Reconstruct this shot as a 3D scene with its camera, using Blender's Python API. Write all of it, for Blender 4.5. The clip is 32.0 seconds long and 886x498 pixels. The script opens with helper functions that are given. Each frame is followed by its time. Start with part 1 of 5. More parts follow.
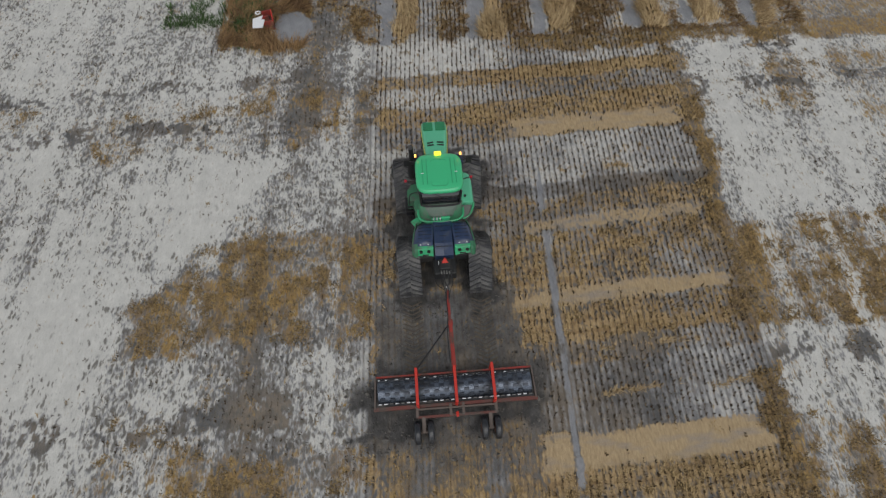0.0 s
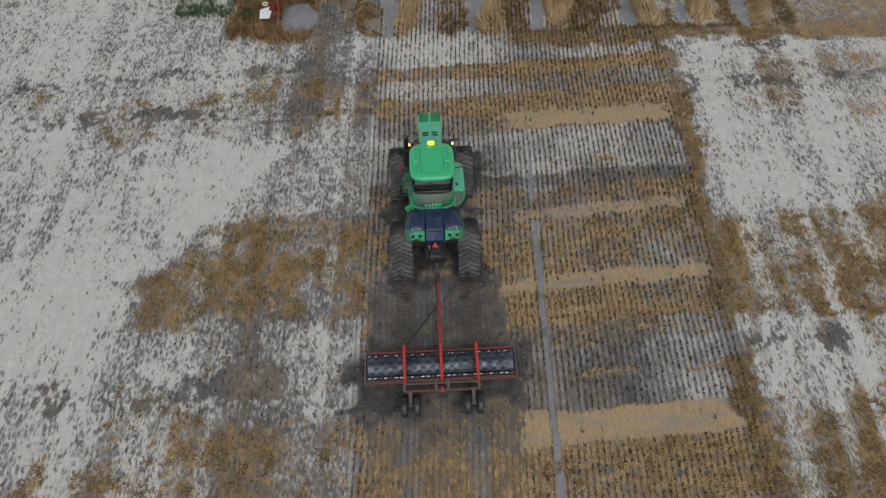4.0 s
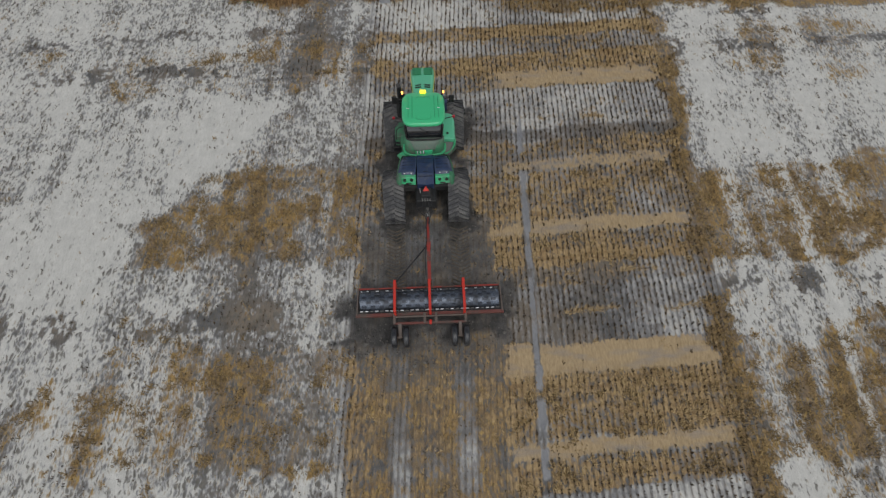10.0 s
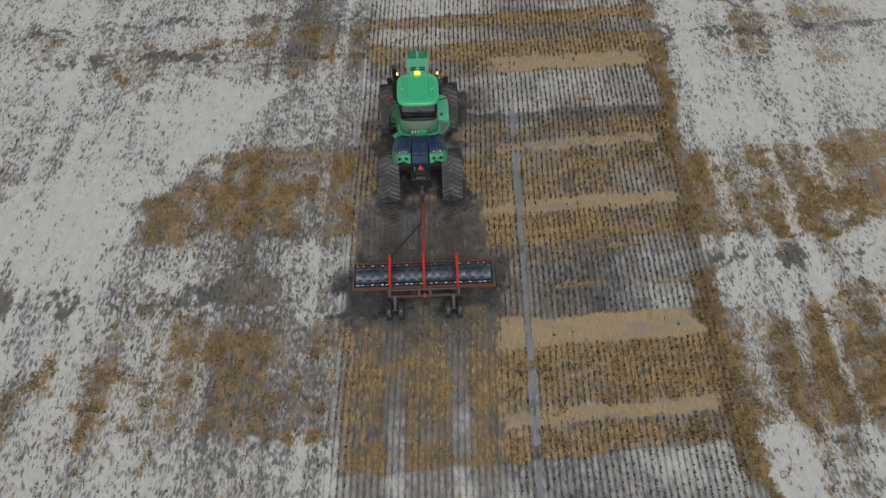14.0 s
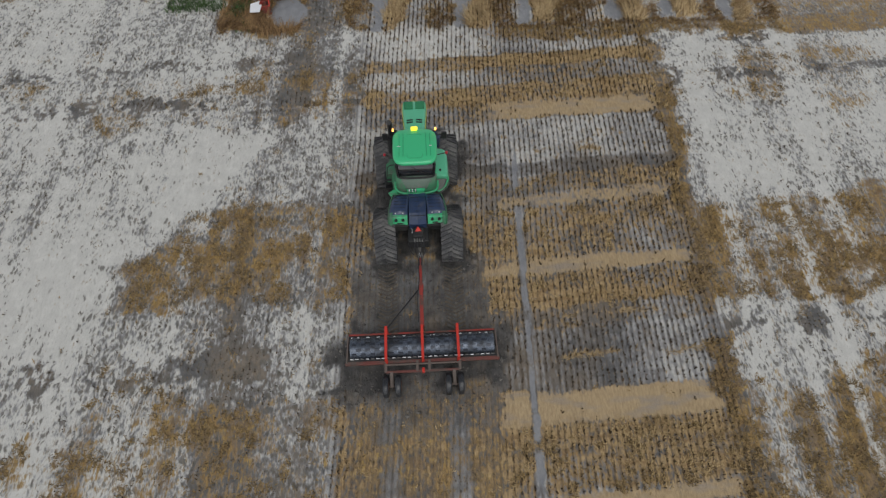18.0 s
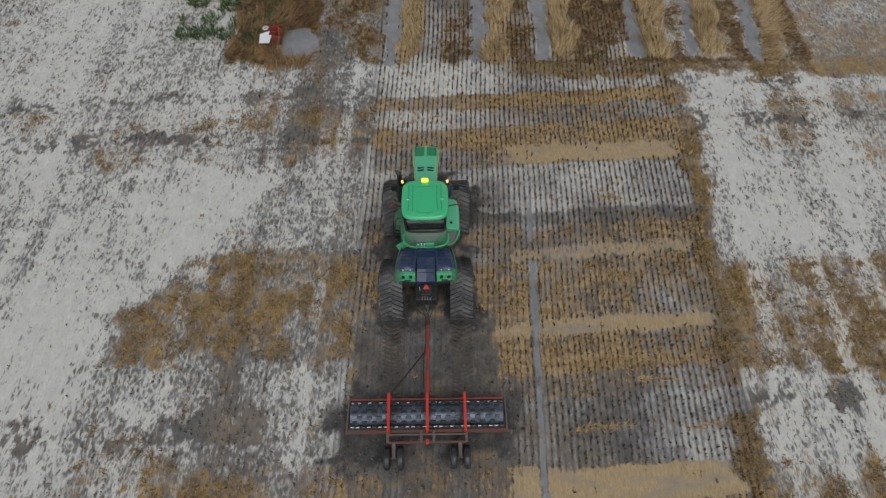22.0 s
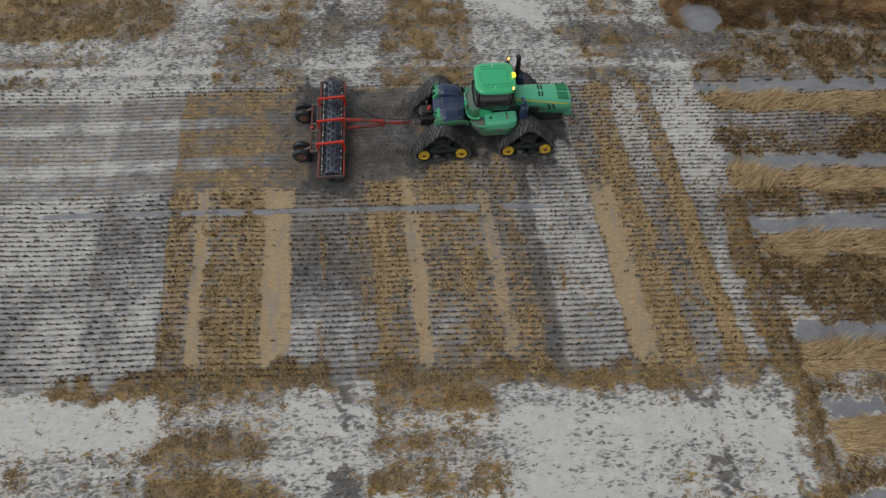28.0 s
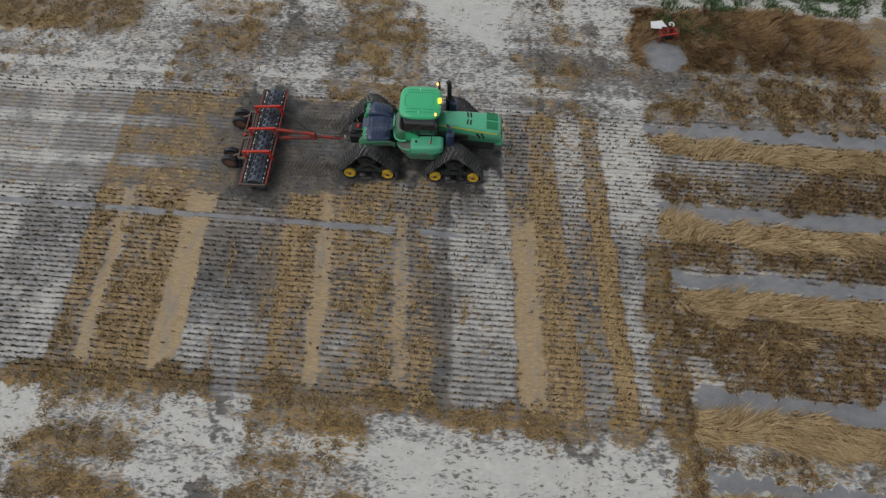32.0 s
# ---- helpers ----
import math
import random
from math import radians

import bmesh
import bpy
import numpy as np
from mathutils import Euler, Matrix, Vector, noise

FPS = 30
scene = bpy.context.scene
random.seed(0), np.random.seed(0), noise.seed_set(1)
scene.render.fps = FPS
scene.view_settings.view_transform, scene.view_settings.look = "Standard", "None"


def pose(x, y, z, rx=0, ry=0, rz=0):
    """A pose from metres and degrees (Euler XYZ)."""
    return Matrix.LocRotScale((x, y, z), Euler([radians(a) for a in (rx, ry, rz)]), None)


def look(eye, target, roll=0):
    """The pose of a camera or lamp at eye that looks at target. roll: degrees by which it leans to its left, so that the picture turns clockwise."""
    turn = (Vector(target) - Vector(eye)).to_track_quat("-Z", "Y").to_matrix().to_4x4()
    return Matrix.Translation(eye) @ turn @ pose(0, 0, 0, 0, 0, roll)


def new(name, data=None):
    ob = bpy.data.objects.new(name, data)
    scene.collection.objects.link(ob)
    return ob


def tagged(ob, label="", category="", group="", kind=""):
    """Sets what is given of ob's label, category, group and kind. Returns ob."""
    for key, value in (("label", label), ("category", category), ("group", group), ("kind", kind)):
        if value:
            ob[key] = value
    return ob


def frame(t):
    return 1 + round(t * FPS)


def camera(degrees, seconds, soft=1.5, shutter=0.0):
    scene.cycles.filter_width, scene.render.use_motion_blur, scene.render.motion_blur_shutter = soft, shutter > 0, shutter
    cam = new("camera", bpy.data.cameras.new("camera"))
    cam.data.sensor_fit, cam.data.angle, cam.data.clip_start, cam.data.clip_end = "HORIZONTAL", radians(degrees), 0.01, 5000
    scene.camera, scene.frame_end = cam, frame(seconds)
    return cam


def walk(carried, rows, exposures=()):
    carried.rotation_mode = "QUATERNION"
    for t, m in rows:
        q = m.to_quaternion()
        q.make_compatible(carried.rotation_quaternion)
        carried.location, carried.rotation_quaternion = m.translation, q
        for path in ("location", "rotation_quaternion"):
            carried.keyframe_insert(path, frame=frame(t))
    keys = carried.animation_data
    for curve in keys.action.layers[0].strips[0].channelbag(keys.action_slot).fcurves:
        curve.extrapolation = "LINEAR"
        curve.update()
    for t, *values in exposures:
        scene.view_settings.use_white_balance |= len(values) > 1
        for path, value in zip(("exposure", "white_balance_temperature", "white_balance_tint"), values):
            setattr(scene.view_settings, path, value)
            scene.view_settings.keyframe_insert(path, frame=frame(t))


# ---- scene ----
cam = camera(76, 32.0, soft=1.35)
PATH = [
    (0, look((-0.80, -12.31, 20.48), (0.06, -0.82, -0.58), -0.1)),
    (1, look((-0.68, -12.44, 20.94), (0.18, -0.89, -0.08), 0.1)),
    (2, look((-0.45, -12.35, 21.11), (0.22, -0.97, -0.01), -0.0)),
    (3, look((-0.36, -12.86, 21.10), (0.21, -1.40, 0.02), 0.0)),
    (3.5, look((-0.28, -12.93, 21.32), (0.26, -1.71, 0.11), 0.0)),
    (5.5, look((-0.08, -14.16, 21.25), (0.51, -2.84, 0.10), -0.1)),
    (6, look((-0.04, -14.31, 21.37), (0.56, -3.13, 0.14), -0.1)),
    (7, look((0.01, -14.82, 21.29), (0.63, -3.53, 0.12), -0.0)),
    (8, look((0.04, -15.14, 21.25), (0.58, -3.87, 0.07), 0.1)),
    (9, look((0.09, -15.63, 21.01), (0.57, -4.13, -0.05), 0.1)),
    (10, look((0.19, -15.77, 21.07), (0.63, -4.44, -0.08), 0.0)),
    (11, look((0.25, -16.06, 21.07), (0.71, -4.73, -0.08), 0.1)),
    (12, look((0.25, -16.53, 21.00), (0.75, -5.05, -0.07), 0.0)),
    (13, look((0.28, -16.68, 21.28), (0.80, -5.49, 0.05), 0.3)),
    (13.5, look((0.34, -16.90, 21.24), (0.80, -5.67, 0.04), 0.1)),
    (15.5, look((0.39, -16.96, 20.93), (0.91, -5.33, -0.05), 0.1)),
    (16, look((0.42, -16.22, 20.99), (0.93, -4.68, -0.05), 0.1)),
    (17, look((0.36, -15.07, 20.85), (0.97, -3.40, -0.12), 0.4)),
    (18, look((0.44, -14.20, 21.02), (0.99, -2.59, 0.03), 0.0)),
    (19, look((0.41, -13.86, 21.01), (0.99, -2.18, 0.05), 0.3)),
    (20, look((0.47, -13.20, 21.11), (0.99, -1.64, 0.09), 0.1)),
    (21, look((0.50, -12.30, 21.12), (0.99, -0.74, 0.09), 0.1)),
    (22, look((0.53, -11.71, 21.04), (0.67, -0.03, 0.07), -0.2)),
    (22.5, look((0.45, -11.98, 20.75), (0.56, 0.03, -0.03), 0.0)),
    (23, look((0.62, -11.81, 21.26), (0.33, -0.17, 0.27), 0.1)),
    (23.5, look((0.90, -12.57, 21.32), (-0.10, -0.95, 0.35), 0.1)),
    (24, look((1.85, -13.91, 21.28), (-0.36, -2.45, 0.30), 0.2)),
    (24.5, look((3.35, -15.17, 21.23), (-0.15, -4.01, 0.27), 0.1)),
    (26.5, look((16.54, -9.07, 21.60), (5.68, -4.80, 0.62), 0.7)),
    (27, look((17.32, -6.83, 21.45), (6.24, -3.91, 0.36), 1.2)),
    (27.5, look((17.60, -4.72, 21.52), (6.54, -3.02, 0.30), 1.0)),
    (28, look((17.59, -3.32, 21.42), (6.49, -2.35, 0.16), 1.0)),
    (28.5, look((17.44, -2.56, 21.28), (6.31, -1.87, 0.03), 1.2)),
    (29, look((17.20, -1.97, 21.42), (6.21, -1.47, 0.09), 1.0)),
    (29.5, look((17.43, -1.60, 21.13), (6.06, -1.10, -0.01), 1.1)),
    (30, look((17.36, -1.10, 21.08), (5.91, -0.66, -0.01), 1.2)),
    (30.5, look((17.35, -0.68, 20.86), (5.75, -0.26, -0.15), 0.1)),
    (31, look((17.21, -0.06, 20.95), (5.70, 0.28, -0.11), 0.1)),
    (31.5, look((17.08, 0.87, 21.15), (5.62, 0.90, 0.06), 0.2)),
    (32, look((16.78, 2.07, 21.51), (5.44, 1.55, 0.37), 0.3)),
]
walk(cam, PATH)

# ---- sky and sun: a closed overcast sky ----
world = bpy.data.worlds.new("sky")
scene.world = world
world.use_nodes = True
wn, wl = world.node_tree.nodes, world.node_tree.links
sky = wn.new("ShaderNodeTexSky")
sky.sky_type, sky.sun_disc = "NISHITA", False
sky.sun_elevation, sky.sun_rotation = radians(48), radians(200)
grey = wn.new("ShaderNodeHueSaturation")
grey.inputs["Saturation"].default_value = 0.22
wl.new(sky.outputs[0], grey.inputs["Color"])
wl.new(grey.outputs[0], wn["Background"].inputs[0])
wn["Background"].inputs[1].default_value = 0.125
sun = new("sun", bpy.data.lights.new("sun", "SUN"))
sun.data.energy, sun.data.angle, sun.data.color = 0.9, radians(40), (1.0, 0.97, 0.93)
sun.matrix_world = look((6, -14, 24), (0, 0, 0))
scene.view_settings.exposure = -0.08


# ---- materials ----
def node(mat, kind, **inputs):
    n = mat.node_tree.nodes.new(kind)
    for k, v in inputs.items():
        n.inputs[k.replace("_", " ")].default_value = v
    return n


def paint(name, base, rough=0.5, metal=0.0, dirt=(0.11, 0.10, 0.085), amount=0.35, scale=6.0, bump=0.15, coat=0.0, spread=0.12):
    """Base colour with fine grain, broad tone changes and dried mud in patches."""
    m = bpy.data.materials.new(name)
    m.use_nodes = True
    L, b = m.node_tree.links, m.node_tree.nodes["Principled BSDF"]
    tc = node(m, "ShaderNodeTexCoord")
    big = node(m, "ShaderNodeTexNoise", Scale=scale * 0.35, Detail=5.0, Roughness=0.6)
    fine = node(m, "ShaderNodeTexNoise", Scale=scale * 6, Detail=4.0, Roughness=0.65)
    for n in (big, fine):
        L.new(tc.outputs["Object"], n.inputs["Vector"])
    tone = node(m, "ShaderNodeValToRGB")
    e = tone.color_ramp.elements
    e[0].position, e[1].position = 0.3, 0.72
    e[0].color = (*[c * (1 - spread) for c in base], 1)
    e[1].color = (*[min(1, c * (1 + spread)) for c in base], 1)
    L.new(fine.outputs[0], tone.inputs[0])
    rng = node(m, "ShaderNodeMapRange", From_Min=0.66 - 0.3 * amount, From_Max=0.86 - 0.3 * amount, To_Max=min(1.0, amount * 1.7))
    add = node(m, "ShaderNodeMath")
    add.operation = "MULTIPLY_ADD"
    add.inputs[1].default_value, add.inputs[2].default_value = 0.35, -0.17
    L.new(fine.outputs[0], add.inputs[0])
    add2 = node(m, "ShaderNodeMath")
    L.new(add.outputs[0], add2.inputs[0])
    L.new(big.outputs[0], add2.inputs[1])
    L.new(add2.outputs[0], rng.inputs["Value"])
    mix = node(m, "ShaderNodeMix")
    mix.data_type = "RGBA"
    L.new(rng.outputs[0], mix.inputs[0])
    L.new(tone.outputs[0], mix.inputs[6])
    mix.inputs[7].default_value = (*dirt, 1)
    L.new(mix.outputs[2], b.inputs["Base Color"])
    rr = node(m, "ShaderNodeMapRange", To_Min=rough, To_Max=min(1.0, rough + 0.35))
    L.new(rng.outputs[0], rr.inputs["Value"])
    L.new(rr.outputs[0], b.inputs["Roughness"])
    b.inputs["Metallic"].default_value = metal
    b.inputs["Coat Weight"].default_value = coat
    bp = node(m, "ShaderNodeBump", Strength=bump, Distance=0.01)
    L.new(fine.outputs[0], bp.inputs["Height"])
    L.new(bp.outputs[0], b.inputs["Normal"])
    return m


def varied(name, dark, light, rough=0.8):
    """Plant matter: each loose piece takes its own tone."""
    m = bpy.data.materials.new(name)
    m.use_nodes = True
    L, b = m.node_tree.links, m.node_tree.nodes["Principled BSDF"]
    g = node(m, "ShaderNodeNewGeometry")
    tc = node(m, "ShaderNodeTexCoord")
    broad = node(m, "ShaderNodeTexNoise", Scale=0.7, Detail=3.0)
    L.new(tc.outputs["Object"], broad.inputs["Vector"])
    half = node(m, "ShaderNodeMath")
    half.operation = "MULTIPLY_ADD"
    half.inputs[1].default_value, half.inputs[2].default_value = 0.9, -0.45
    L.new(broad.outputs[0], half.inputs[0])
    both = node(m, "ShaderNodeMath")
    L.new(half.outputs[0], both.inputs[0])
    L.new(g.outputs["Random Per Island"], both.inputs[1])
    r = node(m, "ShaderNodeValToRGB")
    r.color_ramp.elements[0].color, r.color_ramp.elements[1].color = (*dark, 1), (*light, 1)
    L.new(both.outputs[0], r.inputs[0])
    L.new(r.outputs[0], b.inputs["Base Color"])
    b.inputs["Roughness"].default_value = rough
    return m


def glow(name, color, power):
    m = bpy.data.materials.new(name)
    m.use_nodes = True
    b = m.node_tree.nodes["Principled BSDF"]
    b.inputs["Base Color"].default_value = (*color, 1)
    b.inputs["Emission Color"].default_value = (*color, 1)
    b.inputs["Emission Strength"].default_value = power
    b.inputs["Roughness"].default_value = 0.25
    return m


GREEN = paint("green_paint", (0.045, 0.50, 0.215), 0.30, coat=0.5, amount=0.12, spread=0.06, bump=0.04)
# bonnet's pale sky sheen put into the colour; the tank shares it
GREEN_SKYLIT = paint("skylit_green_paint", (0.10, 0.50, 0.285), 0.34, coat=0.6, amount=0.1, spread=0.06, bump=0.03, dirt=(0.22, 0.40, 0.30))
GREEN_WORN = paint("splashed_green_paint", (0.045, 0.42, 0.185), 0.36, coat=0.3, amount=0.5, dirt=(0.12, 0.15, 0.115), scale=9)
GREEN_SEAM = paint("green_seam", (0.022, 0.32, 0.14), 0.4, amount=0.15)
GREEN_DEEP = paint("dark_green_mesh", (0.015, 0.22, 0.085), 0.5, amount=0.2)
GREEN_MUDDY = paint("muddy_green_paint", (0.045, 0.19, 0.095), 0.45, amount=0.62, dirt=(0.105, 0.115, 0.095), scale=8)
NAVY = paint("wet_dark_deck", (0.022, 0.042, 0.098), 0.30, amount=0.42, dirt=(0.075, 0.085, 0.105), coat=0.3, scale=9, bump=0.3)
BLACK = paint("black_parts", (0.014, 0.014, 0.016), 0.5, amount=0.4)
CHASSIS = paint("muddy_chassis", (0.016, 0.017, 0.018), 0.55, amount=0.5, dirt=(0.050, 0.047, 0.042))
RUBBER = paint("track_rubber", (0.024, 0.025, 0.029), 0.42, amount=0.80, dirt=(0.15, 0.146, 0.138))
YELLOW = paint("yellow_wheel_paint", (0.72, 0.48, 0.05), 0.42, amount=0.28)
STRIPE = paint("yellow_stripe", (0.75, 0.62, 0.06), 0.4, amount=0.1)
RED = paint("red_paint", (0.56, 0.032, 0.018), 0.45, amount=0.15)
RED_MUDDY = paint("muddy_red_paint", (0.32, 0.038, 0.028), 0.55, amount=0.7, dirt=(0.10, 0.075, 0.06))
BROWN_RED = paint("stained_red_brown_steel", (0.15, 0.045, 0.035), 0.6, amount=0.7, dirt=(0.10, 0.08, 0.068))
# pale blue blotches put the sky's reflection on the wet drum into the colour
STEEL = paint("sky_mottled_roller_steel", (0.118, 0.14, 0.178), 0.24, metal=0.55, amount=0.75, dirt=(0.042, 0.045, 0.050), scale=6, spread=0.35, bump=0.5)
CLEAT = paint("roller_cleat_steel", (0.026, 0.032, 0.046), 0.3, metal=0.4, amount=0.75, dirt=(0.085, 0.095, 0.11), scale=5)
BROWN_STEEL = paint("mud_coated_steel", (0.13, 0.10, 0.085), 0.6, amount=0.5)
TYRE = paint("tyre_rubber", (0.016, 0.019, 0.024), 0.32, amount=0.4, dirt=(0.09, 0.083, 0.075), coat=0.3)
RUSTY = paint("rusty_rim", (0.17, 0.082, 0.055), 0.6, amount=0.5, dirt=(0.11, 0.095, 0.08))
GREY_DECK = paint("grey_grit_deck", (0.165, 0.165, 0.155), 0.6, amount=0.5)
WHITE = paint("white_plastic", (0.78, 0.79, 0.80), 0.4, amount=0.15)
AMBER = glow("amber_lamp", (1.0, 0.46, 0.10), 2.6)
BEACON = glow("yellow_beacon", (0.95, 0.80, 0.05), 1.1)
REDLAMP = paint("red_lens", (0.55, 0.02, 0.04), 0.3, amount=0.05)
LENS_GLINT = paint("lamp_lens_and_glint", (0.75, 0.77, 0.78), 0.15, amount=0.1)
DARK_LENS = paint("smoked_lamp_lens", (0.10, 0.11, 0.115), 0.15, amount=0.2, coat=0.6)
TRACK_FRAME = paint("muddy_track_frame", (0.022, 0.036, 0.028), 0.55, amount=0.6, dirt=(0.07, 0.072, 0.064))
SHELF = paint("grimy_green_shelf", (0.10, 0.15, 0.115), 0.45, amount=0.55, dirt=(0.17, 0.165, 0.15), scale=10)
SEAM = paint("deck_fold", (0.008, 0.011, 0.02), 0.5, amount=0.1)
GLASS = paint("tinted_cab_glass", (0.012, 0.014, 0.017), 0.06, amount=0.1, coat=1.0, bump=0.0)
PRINT = paint("pressed_soil", (0.085, 0.072, 0.055), 0.6, amount=0.5, dirt=(0.16, 0.125, 0.08), scale=5, spread=0.3)
STUBBLE = varied("wet_stubble", (0.030, 0.020, 0.012), (0.13, 0.080, 0.036))
STRAW = varied("dry_straw", (0.22, 0.145, 0.06), (0.58, 0.43, 0.22))
CLOD = varied("wet_clods", (0.045, 0.041, 0.037), (0.14, 0.13, 0.116), 0.5)
LODGED = varied("lodged_straw", (0.20, 0.12, 0.05), (0.64, 0.49, 0.27))
BROWN_WEED = varied("brown_weeds", (0.105, 0.076, 0.042), (0.37, 0.255, 0.105))
REED = varied("brown_reeds", (0.075, 0.036, 0.016), (0.40, 0.25, 0.11))
GREEN_WEED = varied("green_weeds", (0.03, 0.06, 0.015), (0.08, 0.15, 0.04))


# ---- ground cover: where slush, straw, brown mulch and churned mud lie ----
def lattice(x, y, seed):
    """Smooth value noise, 0 to 1, with cells of one unit."""
    table = np.random.RandomState(seed).rand(256, 256)
    xi, yi = np.floor(x).astype(int), np.floor(y).astype(int)
    u, v = x - xi, y - yi
    u, v = u * u * (3 - 2 * u), v * v * (3 - 2 * v)
    a, b = table[xi % 256, yi % 256], table[(xi + 1) % 256, yi % 256]
    c, d = table[xi % 256, (yi + 1) % 256], table[(xi + 1) % 256, (yi + 1) % 256]
    return (a + (b - a) * u) * (1 - v) + (c + (d - c) * u) * v


def cloud(x, y, seed, octaves=4):
    total, weight = 0 * x, 0.0
    for k in range(octaves):
        total, weight = total + lattice(x * 2**k, y * 2**k, seed + k) * 0.55**k, weight + 0.55**k
    return (total / weight - 0.5) * 1.7 + 0.5


def step(a, b, v):
    t = np.clip((v - a) / (b - a), 0, 1)
    return t * t * (3 - 2 * t)


def inside(a, b, v, soft=0.4):
    return step(a - soft, a + soft, v) * (1 - step(b - soft, b + soft, v))


SKEW = 0.04  # the field's rows run slightly askew to the tractor
# across the drilled strip: from, to, straw, smooth pressed straw, slush, brown
STRIP = (
    (9.0, 30.0, 0.10, 0.0, 0.58, 0.16), (8.1, 9.0, 0.70, 0.1, 0.30, 0.3), (6.8, 8.1, 0.28, 0.0, 0.50, 0.30), (5.6, 6.8, 0.66, 0.0, 0.30, 0.4),
    (4.4, 5.6, 0.60, 0.8, 0.30, 0.2), (1.9, 4.4, 0.14, 0.0, 0.47, 0.20), (1.2, 1.9, 0.05, 0.0, 0.22, 0.05), (0.2, 1.2, 0.50, 0.0, 0.30, 0.40),
    (-0.6, 0.2, 0.40, 0.62, 0.34, 0.3), (-3.2, -0.6, 0.53, 0.0, 0.34, 0.38), (-4.0, -3.2, 0.62, 0.8, 0.3, 0.3), (-5.4, -4.0, 0.62, 0.0, 0.24, 0.46),
    (-6.3, -5.4, 0.36, 0.0, 0.30, 0.28), (-8.7, -6.3, 0.05, 0.0, 0.36, 0.10), (-10.0, -8.7, 0.62, 0.95, 0.3, 0.3), (-12.3, -10.0, 0.64, 0.0, 0.26, 0.5),
    (-13.0, -12.3, 0.62, 0.85, 0.3, 0.3), (-14.1, -13.0, 0.60, 0.0, 0.24, 0.46), (-17.0, -14.1, 0.06, 0.0, 0.44, 0.1), (-30.0, -17.0, 0.10, 0.0, 0.58, 0.14))
# beside the strip: from, to, slush, brown
SIDES = ((8.5, 30.0, 0.68, 0.10), (4.8, 8.2, 0.60, 0.36), (-0.5, 4.6, 0.66, 0.06), (-5.3, -0.5, 0.52, 0.58), (-8.3, -5.3, 0.60, 0.10), (-13.5, -8.3, 0.54, 0.53), (-17.5, -13.5, 0.64, 0.14), (-30.0, -17.5, 0.70, 0.20))
LANES = ((-4.2, 0.34), (13.7, 0.50), (16.4, 0.36), (-16.2, 0.4))
WET_LANES = ((-7.0, 0.24), (-9.8, 0.28), (14.9, 0.26), (-12.8, 0.24))
BARE_BARS = ((-7.0, 0.50), (6.6, 0.42), (9.2, 0.25))
FURROWS = (-2.4, 2.2, 5.6, 10.7, 13.8, 17.0)


